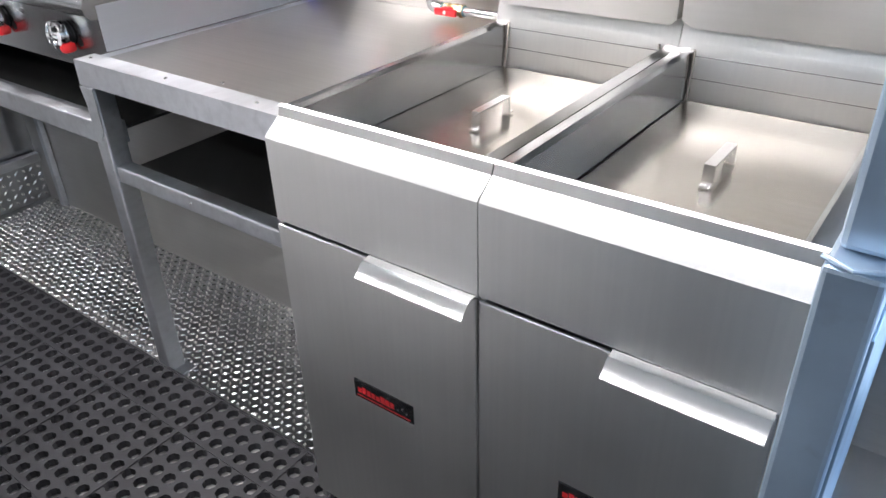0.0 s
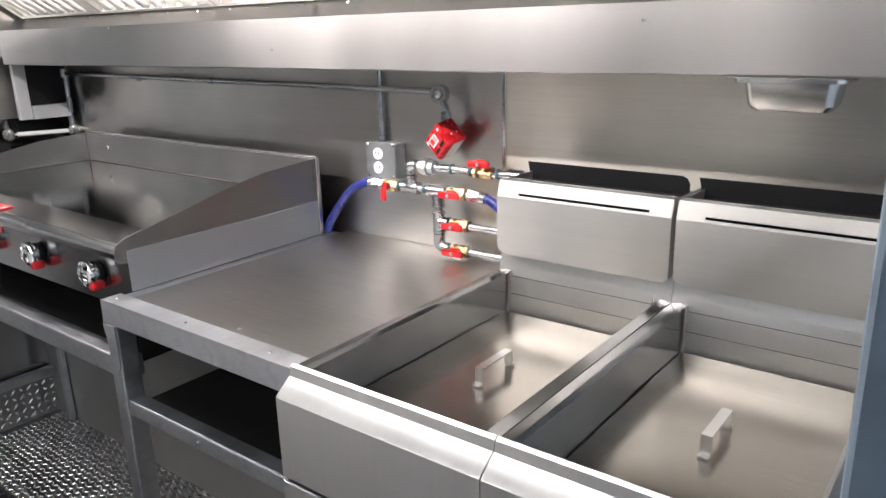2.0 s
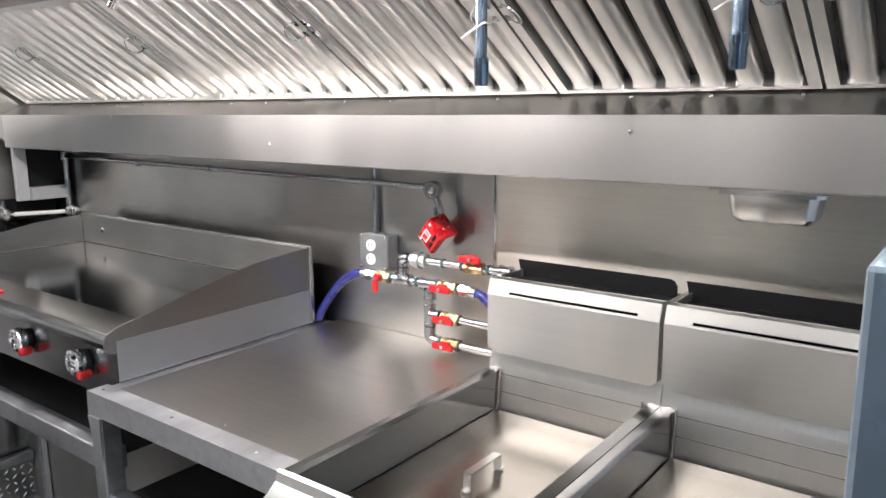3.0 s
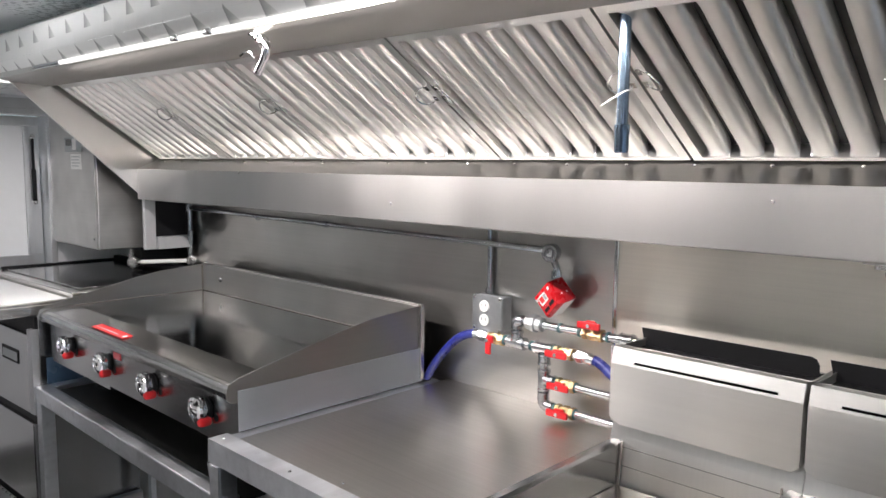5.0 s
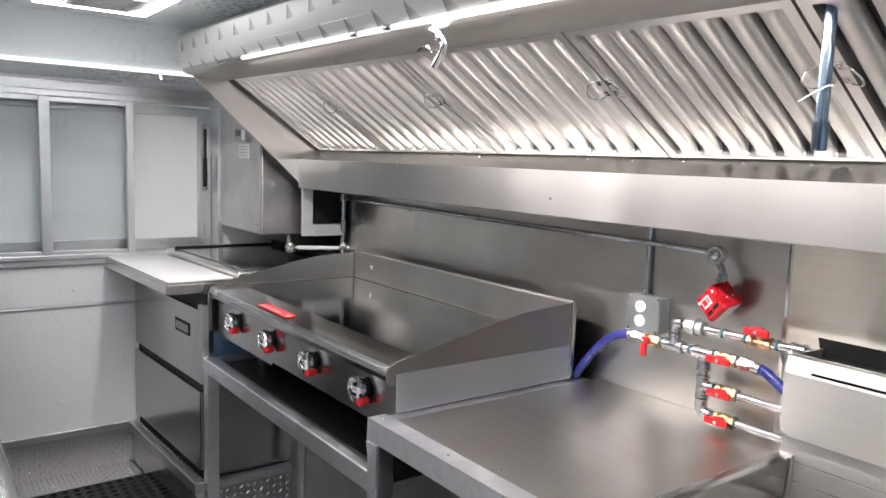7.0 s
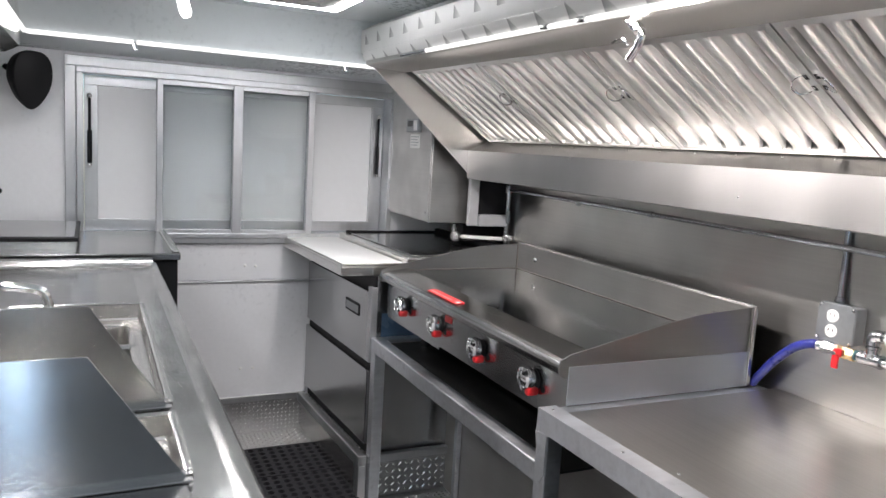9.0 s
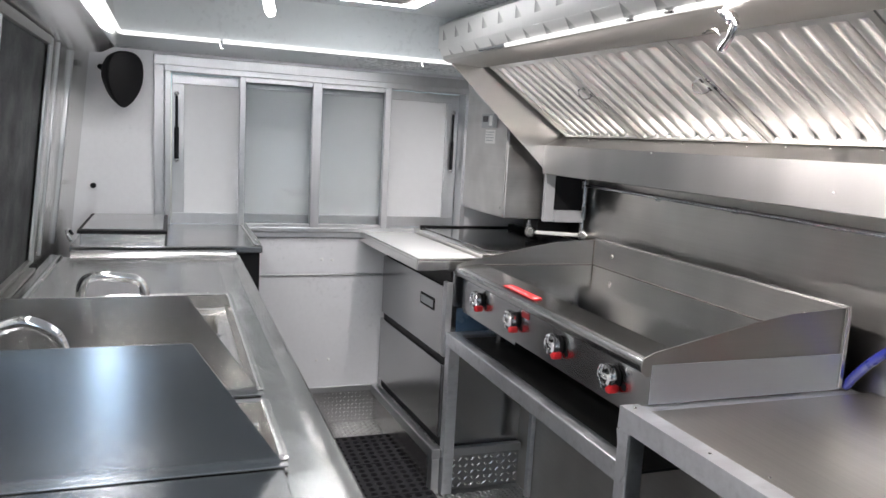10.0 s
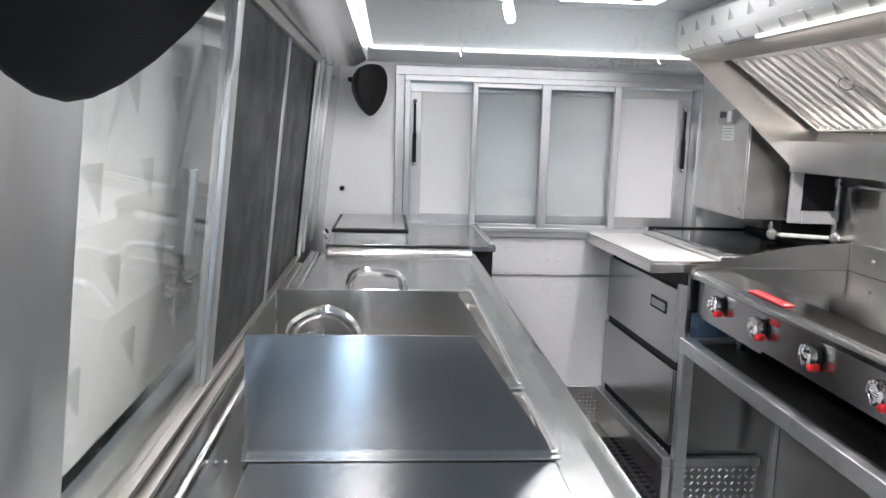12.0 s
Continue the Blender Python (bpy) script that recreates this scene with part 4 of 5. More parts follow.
def drop_pipe(x, z):
    drop = thing("drop_pipe", "straight blued steel pipe dropping through the hood filters", "pipe", (x, -0.60, z), "suppression drops")
    bm = bmesh.new()
    cyl(bm, (x, -0.60, z + 0.043), (x, -0.60, 1.84), 0.0095, 14)
    part("pipe", bm, ZINC, drop)
    bm = bmesh.new()
    turned(bm, [(0.010, 0), (0.0115, 0.004), (0.0115, 0.028), (0.0125, 0.03), (0.0125, 0.044), (0.010, 0.046)], (x, -0.60, z), (0, 0, 1), 14)
    part("nozzle", bm, ZINC, drop)
    bm = bmesh.new()
    tube(bm, smooth_line([(x - 0.030, -0.615, z + 0.075), (x - 0.007, -0.613, z + 0.088), (x + 0.011, -0.609, z + 0.097), (x + 0.005, -0.588, z + 0.095), (x - 0.010, -0.600, z + 0.087)], 5), 0.0014, 6)
    part("cable_tie", bm, WHITE, drop)


drop_pipe(0.985, 1.530)
drop_pipe(1.387, 1.542)

# grease cup
cup = thing("grease_cup", "small stainless grease cup hung below the hood", "grease cup", (1.37, -0.27, 1.30))
bm = bmesh.new()
ring = []
for z, ins in ((1.353, 0.0), (1.347, 0.0), (1.345, 0.012), (1.309, 0.018), (1.299, 0.026), (1.297, 0.04)):
    r = []
    for cx, cy, a0 in ((1, 1, 0), (-1, 1, 90), (-1, -1, 180), (1, -1, 270)):
        for j in range(4):
            t = radians(a0 + j * 30)
            r.append(bm.verts.new((1.375 + cx * (0.085 - ins - 0.015) + 0.015 * math.cos(t), -0.275 + cy * (0.055 - ins - 0.015) + 0.015 * math.sin(t), z)))
    ring.append(r)
for a, b in zip(ring, ring[1:]):
    for i in range(16):
        bm.faces.new((a[i], a[(i + 1) % 16], b[(i + 1) % 16], b[i]))
bm.faces.new(ring[0])
bm.faces.new(ring[-1][::-1])
part("pan", bm, STEEL, cup)
boxed("bracket", STEEL_BRIGHT, cup, (1.275, 1.475, -0.325, -0.222, 1.353, 1.3565), 0.001)


# ---------------------------------------------------------------- gas manifold and fittings on the wall
MY = -0.125


def fitting(bm, c, axis, length, r=0.0155):
    """A pipe fitting with beaded ends."""
    c, a = Vector(c), Vector(axis).normalized()
    h = length / 2
    turned(bm, [(r * 0.75, 0), (r * 1.12, 0.001), (r * 1.12, 0.007), (r, 0.009), (r, length - 0.009), (r * 1.12, length - 0.007), (r * 1.12, length - 0.001), (r * 0.75, length)], c - a * h, a, 14)


def seal(bm, c, axis):
    a = Vector(axis).normalized()
    turned(bm, [(0.0115, 0), (0.0135, 0.001), (0.0135, 0.006), (0.0115, 0.007)], Vector(c) - a * 0.0035, a, 12)


def valve(parent, c, down=False, up=False):
    """A brass ball valve with a red lever."""
    c = Vector(c)
    bm = bmesh.new()
    turned(bm, [(0.011, 0), (0.0165, 0.002), (0.0165, 0.012), (0.0125, 0.015), (0.0165, 0.022), (0.0165, 0.036), (0.0125, 0.043), (0.0165, 0.046), (0.0165, 0.056), (0.011, 0.058)], c - Vector((0.029, 0, 0)), (1, 0, 0), 6)
    out = Vector((0, -0.5, 1)) if up else Vector((0, -1, 0.1))
    out.normalize()
    cyl(bm, c, c + out * 0.026, 0.009, 10)
    body = part("valve", bm, BRASS, parent, "brass ball valve")
    bm = bmesh.new()
    k = c + out * 0.028
    if down:
        box(bm, k.x - 0.012, k.x + 0.012, k.y - 0.007, k.y + 0.003, k.z - 0.010, k.z + 0.012, 0.005)
        box(bm, k.x - 0.009, k.x + 0.009, k.y - 0.012, k.y - 0.003, k.z - 0.040, k.z - 0.004, 0.004)
    else:
        box(bm, k.x - 0.016, k.x + 0.014, k.y - 0.006, k.y + 0.005, k.z - 0.011, k.z + 0.011, 0.005)
        box(bm, k.x - 0.034, k.x + 0.030, k.y - 0.014, k.y - 0.004, k.z - 0.010, k.z + 0.008, 0.004)
    lever = part("lever", bm, RED, body, "red lever")
    bm = bmesh.new()
    cyl(bm, k + Vector((0, -0.014, 0)), k + Vector((0, -0.018, 0)), 0.005, 6)
    part("nut", bm, STEEL_BRIGHT, lever)


gas = thing("gas_manifold", "galvanised gas manifold with red-levered brass valves", "pipework", (0.5, WALL_Y, 0.89))
runs = (((0.29, 1.040), (0.56, 1.040)), ((0.56, 1.040), (0.625, 1.037)), ((0.412, 1.040), (0.410, 1.090)), ((0.43, 1.101), (1.25, 1.101)), ((0.503, 1.03), (0.503, 0.905)), ((0.515, 0.957), (0.80, 0.957)), ((0.525, 0.888), (0.80, 0.888)))
for (xa, za), (xb, zb) in runs:
    bm = bmesh.new()
    cyl(bm, (xa, MY, za), (xb, MY, zb), 0.0105, 14)
    part("pipe", bm, PIPE, gas)
for c, ax, ln in (((0.412, 1.040), (1, 0, 0), 0.056), ((0.503, 1.040), (1, 0, 0), 0.058), ((0.503, 1.012), (0, 0, 1), 0.03), ((0.503, 0.957), (0, 0, 1), 0.058), ((0.412, 1.060), (0, 0, 1), 0.03), ((0.524, 0.957), (1, 0, 0), 0.03), ((0.740, 1.101), (1, 0, 0), 0.035)):
    bm = bmesh.new()
    fitting(bm, (c[0], MY, c[1]), ax, ln)
    part("tee", bm, PIPE, gas)
for pts in (((0.410, 1.078), (0.411, 1.092), (0.418, 1.100), (0.434, 1.101)), ((0.503, 0.925), (0.503, 0.905), (0.509, 0.892), (0.532, 0.888))):
    bm = bmesh.new()
    tube(bm, smooth_line([(x, MY, z) for x, z in pts], 6), 0.0155, 14)
    part("elbow", bm, PIPE, gas)
bm = bmesh.new()
turned(bm, [(0.012, 0), (0.019, 0.002), (0.019, 0.014), (0.024, 0.016), (0.024, 0.032), (0.019, 0.034), (0.019, 0.05), (0.012, 0.052)], (0.445, MY, 1.101), (1, 0, 0), 8)
part("union", bm, PEWTER, gas)
for x, z in ((0.462, 1.040), (0.535, 1.040), (0.372, 1.040), (0.545, 0.957), (0.600, 0.957), (0.540, 0.888), (0.600, 0.888), (0.550, 1.101), (0.610, 1.101), (0.690, 1.101)):
    bm = bmesh.new()
    seal(bm, (x, MY, z), (1, 0, 0))
    part("thread_seal", bm, TEAL_TAPE, gas)
for z in (1.018, 0.978, 0.932):
    bm = bmesh.new()
    seal(bm, (0.503, MY, z), (0, 0, 1))
    part("thread_seal", bm, TEAL_TAPE, gas)
valve(gas, (0.342, MY, 1.038), down=True)
valve(gas, (0.565, MY, 1.039))
valve(gas, (0.573, MY, 0.957))
valve(gas, (0.573, MY, 0.888))
valve(gas, (0.648, MY, 1.101), up=True)
for x in (0.300, 0.622):
    bm = bmesh.new()
    turned(bm, [(0.011, 0), (0.017, 0.001), (0.017, 0.018), (0.014, 0.020), (0.014, 0.034), (0.011, 0.036)], (x - 0.018, MY, 1.039), (1, 0, 0), 6)
    part("coupling", bm, PIPE, gas)

for pts in ([(0.285, MY, 1.040), (0.245, MY - 0.004, 1.036), (0.195, MY - 0.004, 1.011), (0.134, -0.122, 0.957), (0.092, -0.118, 0.908), (0.062, -0.112, 0.870)], [(0.635, MY, 1.037), (0.665, MY - 0.002, 1.034), (0.71, MY - 0.01, 1.012), (0.77, MY - 0.02, 0.98), (0.84, MY - 0.06, 0.95)]):
    t = thing("gas_hose", "blue coated flexible gas hose", "hose", pts[0])
    bm = bmesh.new()
    tube(bm, smooth_line(pts, 8), 0.0125, 12)
    part("hose", bm, BLUE_HOSE, t)
    bm = bmesh.new()
    d = (Vector(pts[1]) - Vector(pts[0])).normalized()
    cyl(bm, Vector(pts[0]), Vector(pts[0]) + d * 0.02, 0.015, 12)
    part("collar", bm, PIPE, t)

out = thing("outlet_box", "grey metal outlet box with two white sockets", "socket", (0.29, WALL_Y, 1.05))
boxed("box", PEWTER, out, (0.246, 0.345, -0.105, WALL_Y - 0.004, 1.052, 1.148), 0.004)
bm = bmesh.new()
prism(bm, [(0.252, 1.048), (0.336, 1.048), (0.348, 1.060), (0.348, 1.140), (0.336, 1.152), (0.252, 1.152), (0.240, 1.140), (0.240, 1.060)], "y", -0.112, -0.1055)
bmesh.ops.bevel(bm, geom=list(bm.edges), offset=0.0022, segments=2, affect="EDGES")
plate = part("cover_plate", bm, PEWTER, out)
for z in (1.119, 1.080):
    bm = bmesh.new()
    turned(bm, [(0.0165, 0), (0.0165, 0.003), (0.015, 0.004), (0.0, 0.004)], (0.286, -0.112, z), (0, -1, 0), 20)
    sock = part("socket", bm, WHITE, out)
    for dx in (-0.006, 0.006):
        bm = bmesh.new()
        box(bm, 0.286 + dx - 0.001, 0.286 + dx + 0.001, -0.1166, -0.116, z - 0.001, z + 0.007)
        part("slot", bm, BLACK, sock)
for x in (0.248, 0.340):
    for z in (1.056, 1.144):
        bm = bmesh.new()
        ball(bm, (x, -0.1125, z), 0.005, 8, (1, 0.5, 1))
        part("screw", bm, STEEL_BRIGHT, out)
con = thing("conduit", "thin steel conduit along the wall below the hood", "conduit", (0.27, WALL_Y, 1.3))
bm = bmesh.new()
cyl(bm, (-1.40, -0.10, 1.312), (0.475, -0.10, 1.292), 0.0085, 12)
part("run", bm, PIPE, con)
bm = bmesh.new()
cyl(bm, (0.272, -0.075, 1.15), (0.270, -0.075, 1.36), 0.0075, 12)
part("drop", bm, PIPE, con)
bm = bmesh.new()
cyl(bm, (0.272, -0.075, 1.149), (0.272, -0.075, 1.164), 0.0125, 12)
part("connector", bm, PIPE, con)
for xa in (-0.45, -0.46, -0.88):
    bm = bmesh.new()
    cyl(bm, (xa, -0.10, 1.3015), (xa + 0.012, -0.10, 1.3013), 0.011, 12)
    part("coupling", bm, PIPE, con)
bm = bmesh.new()
turned(bm, [(0.022, 0), (0.024, 0.004), (0.024, 0.022), (0.021, 0.028), (0.015, 0.028), (0.012, 0.024), (0.009, 0.030), (0.0, 0.031)], (0.500, -0.095, 1.287), (0.25, -1, 0.0), 24)
part("round_elbow", bm, PIPE, con)
bm = bmesh.new()
tube(bm, smooth_line([(0.508, -0.105, 1.27), (0.520, -0.107, 1.252), (0.524, -0.11, 1.235), (0.526, -0.115, 1.210)], 6), 0.0095, 12)
part("flexible_end", bm, PIPE, con)
bm = bmesh.new()
cyl(bm, (0.523, -0.11, 1.243), (0.525, -0.113, 1.222), 0.0135, 8)
part("connector", bm, PIPE, con)

# red pull station, hanging askew
pull = thing("fire_pull_station", "red metal fire pull box hanging askew from its conduit", "pull station", (0.545, -0.12, 1.13))
pm = Matrix.Translation((0.530, -0.122, 1.177)) @ Matrix(((0.704, 0.186, -0.681), (-0.259, 0.968, -0.004), (0.663, 0.188, 0.725))).to_4x4() @ Matrix.Diagonal((0.82, 0.74, 0.74, 1))


def pulled(name, dims, mat, parent, bevel=0.001, label=""):
    b = bmesh.new()
    box(b, *dims, bevel)
    bmesh.ops.transform(b, matrix=pm, verts=b.verts)
    return part(name, b, mat, parent, label)


case = pulled("case", (-0.046, 0.046, -0.036, 0.036, -0.046, 0.046), RED_PAINT, pull, 0.006)
front = pulled("front_cover", (-0.043, 0.043, -0.041, -0.0362, -0.043, 0.043), RED_PAINT, pull, 0.003)
lab = pulled("label_plate", (-0.030, 0.012, -0.0418, -0.041, -0.002, 0.030), PAPER, front, 0.0, "white label")
pulled("red_bar", (-0.026, -0.006, -0.0423, -0.0418, 0.004, 0.025), RED, lab, 0.0)
pulled("grey_bar", (-0.003, 0.009, -0.0423, -0.0418, 0.004, 0.025), PEWTER, lab, 0.0)
pulled("slot", (-0.032, -0.006, -0.0418, -0.041, -0.028, -0.016), BLACK, front, 0.0)
pulled("slot", (0.000, 0.028, -0.0418, -0.041, -0.024, -0.012), BLACK, front, 0.0)
pulled("pull_bar", (-0.036, 0.034, -0.047, -0.0412, -0.040, -0.031), RED_PAINT, front, 0.002)
pulled("notice", (-0.040, 0.040, -0.024, 0.026, -0.0472, -0.0464), PAPER, case, 0.0, "pale printed notice")
pulled("foot", (-0.052, -0.0462, -0.02, 0.03, -0.040, 0.01), BLACK, pull, 0.002)
for a, b in ((-0.038, 0.026), (0.036, 0.026)):
    pulled("rivet", (a - 0.005, a + 0.005, -0.0425, -0.041, b - 0.005, b + 0.005), WHITE, front, 0.001)
for a in (-0.012, 0.012):
    pulled("rivet", (0.046, 0.048, a - 0.003, a + 0.003, -0.015, -0.009), WHITE, case, 0.0005)

# swing arm tap over the refrigerator
arm = thing("swing_arm", "pale jointed pipe arm on the wall beside the griddle", "pipe arm", (-1.45, -0.08, 1.067))
A, B = Vector((-1.582, -0.288, 1.076)), Vector((-1.445, -0.088, 1.080))
bm = bmesh.new()
cyl(bm, A, B, 0.009, 12)
part("arm", bm, WHITE, arm)
for c in (A, B):
    bm = bmesh.new()
    turned(bm, [(0.0, 0), (0.020, 0.001), (0.025, 0.008), (0.025, 0.030), (0.020, 0.036), (0.013, 0.037), (0.012, 0.044), (0.0, 0.045)], c - Vector((-0.012, -0.014, 0)), (0.62, -0.75, 0.1), 20)
    part("joint", bm, LUG, arm)
bm = bmesh.new()
cyl(bm, B, (-1.445, -0.085, 1.305), 0.011, 12)
part("riser", bm, PIPE, arm)
bm = bmesh.new()
fitting(bm, (-1.445, -0.088, 1.312), (0, 0, 1), 0.035, 0.018)
part("tee", bm, PIPE, arm)
bm = bmesh.new()
cyl(bm, A, A + Vector((0, 0, 0.055)), 0.009, 10)
cyl(bm, A + Vector((0, 0, 0.028)), A + Vector((0, 0, 0.04)), 0.014, 10)
part("stub", bm, PIPE, arm)

# hatch box below the hood's end, and the dark panel under it
top = thing("hatch_box", "dark open hatch with a grey metal surround", "hatch", (-1.4, -0.2, 1.14))
boxed("body", BLACK, top, (-1.70, -1.475, -0.245, WALL_Y - 0.004, 1.15, 1.362), 0.003)
boxed("frame_side", GREY_BOX, top, (-1.474, -1.45, -0.283, -0.235, 1.140, 1.362), 0.003)
boxed("frame_base", GREY_BOX, top, (-1.474, -1.435, -0.235, -0.085, 1.140, 1.192), 0.003)
boxed("latch", PEWTER, top, (-1.434, -1.42, -0.100, -0.085, 1.155, 1.215), 0.003)
boxed("under_panel", BLACK, top, (-1.72, -1.60, -0.232, WALL_Y - 0.004, 1.05, 1.134), 0.003)
boxed("under_panel", BLACK, top, (-1.60, -1.462, WALL_Y - 0.010, WALL_Y - 0.004, 1.05, 1.134), 0.001)

# stainless wall cabinet with a control unit
top = thing("wall_cabinet", "stainless wall cabinet with a small control unit", "cabinet", (-1.9, -0.2, 1.09))
boxed("body", CABINET_STEEL, top, (END_X + 0.005, -1.555, -0.4335, WALL_Y - 0.002, 1.140, 1.795), 0.004)
boxed("door", CABINET_STEEL, top, (END_X + 0.03, -1.560, -0.440, -0.434, 1.150, 1.788), 0.002)
unit = boxed("control_unit", PEWTER, top, (-1.815, -1.675, -0.462, -0.4402, 1.548, 1.612), 0.004, "small grey controller with a display")
boxed("display", BLACK_GLOSS, unit, (-1.795, -1.735, -0.4635, -0.462, 1.575, 1.602), 0.0)
boxed("key_strip", WHITE, unit, (-1.72, -1.685, -0.4635, -0.462, 1.557, 1.604), 0.0)
note = boxed("notice", PAPER, top, (-1.805, -1.69, -0.4415, -0.4402, 1.475, 1.540), 0.0, "white paper notice")
for k in range(4):
    boxed("grey_bar", PEWTER, note, (-1.795, -1.715 + 0.01 * (k % 2), -0.4419, -0.4415, 1.487 + k * 0.013, 1.491 + k * 0.013), 0.0)
for z in (1.185, 1.73):
    bm = bmesh.new()
    ball(bm, (-1.585, -0.441, z), 0.006, 8, (1, 0.5, 1))
    part("screw", bm, STEEL_BRIGHT, top)

# ---------------------------------------------------------------- end window: sliding panes before a white hatch
top = thing("window_1", "aluminium sliding window before a closed white hatch", "window", (END_X, WIN[0], WIN[2]), kind="structure")
fx0, fx1 = END_X - 0.075, END_X + 0.045
w0, w1, wb, wt = WIN
for dims in ((w0, w1, wt - 0.028, wt), (w0, w1, wb, wb + 0.022), (w0, w0 + 0.028, wb + 0.022, wt - 0.028), (w1 - 0.028, w1, wb + 0.022, wt - 0.028)):
    boxed("window_frame", ALU, top, (fx0, fx1, *dims), 0.003)
for dims in ((w0 - 0.045, w1 + 0.03, wt, wt + 0.045), (w0 - 0.045, w0, wb - 0.02, wt)):
    boxed("casing", ALU, top, (END_X, END_X + 0.02, *dims), 0.003)
boxed("window_sill", ALU, top, (END_X, END_X + 0.03, w0, w1, wb - 0.028, wb - 0.001), 0.003)
for y, hw in ((-1.552, 0.013), (-1.208, 0.022), (-0.858, 0.016)):
    boxed("mullion", ALU, top, (END_X - 0.012, fx1 - 0.006, y - hw, y + hw, wb + 0.022, wt - 0.028), 0.003)
for y0, y1 in ((-1.539, -1.230), (-1.186, -0.874)):
    for dims in ((y0, y1, wt - 0.050, wt - 0.028), (y0, y1, wb + 0.022, wb + 0.038)):
        boxed("sash_rail", ALU, top, (END_X - 0.008, END_X + 0.03, *dims), 0.002)
    pane = boxed("pane", GREEN_GLASS, top, (END_X + 0.010, END_X + 0.014, y0, y1, wb + 0.038, wt - 0.050), 0.0, "clear sliding glass pane")
    pane.visible_shadow = False
hatch = boxed("hatch_panel", HATCH_WHITE, top, (END_X - 0.072, END_X - 0.066, w0 + 0.03, w1 - 0.03, wb + 0.024, wt - 0.03), 0.0, "white inner face of the hatch")
for dims in ((w0 + 0.03, w1 - 0.03, wt - 0.075, wt - 0.03), (w0 + 0.03, w1 - 0.03, wb + 0.024, wb + 0.075), (w0 + 0.03, w0 + 0.085, wb + 0.075, wt - 0.075), (w1 - 0.095, w1 - 0.03, wb + 0.075, wt - 0.075)):
    boxed("hatch_rim", ALU, top, (END_X - 0.0655, END_X - 0.050, *dims), 0.002)
for y in (w0 + 0.052, w1 - 0.062):
    bm = bmesh.new()
    cyl(bm, (END_X - 0.035, y, 1.40), (END_X - 0.035, y, 1.62), 0.006, 10)
    cyl(bm, (END_X - 0.035, y, 1.32), (END_X - 0.035, y, 1.47), 0.010, 10)
    strut = part("gas_strut", bm, BLACK, top, "black gas strut")
    for z in (1.32, 1.62):
        bm = bmesh.new()
        ball(bm, (END_X - 0.035, y, z), 0.012, 10)
        part("ball_end", bm, STEEL_BRIGHT, strut)

# ---------------------------------------------------------------- serving window and its screens
top = thing("window_2", "serving window with black insect screens", "window", (-0.4, LEFT_Y, 1.03), kind="structure")
for x0, x1, d in ((-1.06, -1.0, 0.006), (-0.346, -0.322, 0.003), (0.262, 0.312, 0.006), (0.893, 1.03, 0.010), (-1.50, -1.46, 0.012), (-1.20, -1.185, 0.006)):
    bm = bmesh.new()
    box(bm, x0, x1, LEFT_Y - 0.02, LEFT_Y + d, 1.03, 1.72, 0.002)
    part("upright", lean(bm), ALU, top)
for z0, z1, d in ((1.012, 1.024, 0.022), (1.024, 1.036, 0.004), (1.036, 1.046, 0.010), (1.695, 1.72, 0.008)):
    bm = bmesh.new()
    box(bm, -1.0, 0.893, LEFT_Y - 0.03, LEFT_Y + d, z0, z1, 0.002)
    part("rail", lean(bm), DULL_STEEL, top)
for x0, x1, d in ((-1.0, -0.346, 0.006), (-0.322, 0.262, 0.002)):
    bm = bmesh.new()
    box(bm, x0, x1, LEFT_Y - d - 0.003, LEFT_Y - d, 1.046, 1.695)
    part("screen", lean(bm), SCREEN, top, "fine black insect screen")
bm = bmesh.new()
box(bm, 0.312, 0.893, LEFT_Y - 0.008, LEFT_Y - 0.003, 1.046, 1.695)
pane = part("pane", lean(bm), GLASS, top, "clear sliding glass pane")
pane.visible_shadow = False
bm = bmesh.new()
box(bm, 0.480, 0.492, LEFT_Y - 0.002, LEFT_Y + 0.008, 1.30, 1.42, 0.003)
part("latch", lean(bm), PEWTER, top)
bm = bmesh.new()
box(bm, -1.05, 1.03, LEFT_Y - 0.13, LEFT_Y - 0.10, 1.035, 1.75)
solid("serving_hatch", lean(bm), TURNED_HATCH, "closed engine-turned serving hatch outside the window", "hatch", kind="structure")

# ---------------------------------------------------------------- sink counter
SX0, SX1, SY0, SY1, ST = -1.33, 1.15, -2.19, -1.62, 1.0
top = thing("sink_counter", "stainless sink counter with rolled rim and deep basins", "sink", (SX0, -1.9, 0.0))
basins = ((-0.66, 0.17), (0.235, 0.48))
by0, by1 = -2.03, -1.705
bm = bmesh.new()
xs = [SX0, basins[0][0], basins[0][1], basins[1][0], basins[1][1], SX1]
for i in range(5):
    if i % 2 == 0:
        box(bm, xs[i], xs[i + 1], SY0, by1, ST - 0.012, ST)
    else:
        box(bm, xs[i], xs[i + 1], SY0, by0, ST - 0.012, ST)
bmesh.ops.remove_doubles(bm, verts=bm.verts, dist=1e-5)
part("worktop", bm, COUNTER_STEEL, top)
boxed("front_band", RIM_STEEL, top, (SX0, SX1, by1, SY1 - 0.03, ST - 0.012, ST), 0.0, "bright front band of the counter")
bm = bmesh.new()
prism(bm, [(SY1 - 0.030, ST - 0.04), (SY1 - 0.030, ST), (-1.64, ST + 0.004), (-1.628, ST + 0.009), (-1.621, ST + 0.010), (-1.616, ST + 0.006), (-1.614, ST - 0.004), (-1.614, ST - 0.045)], "x", SX0, SX1)
part("front_rim", bm, RIM_STEEL, top)
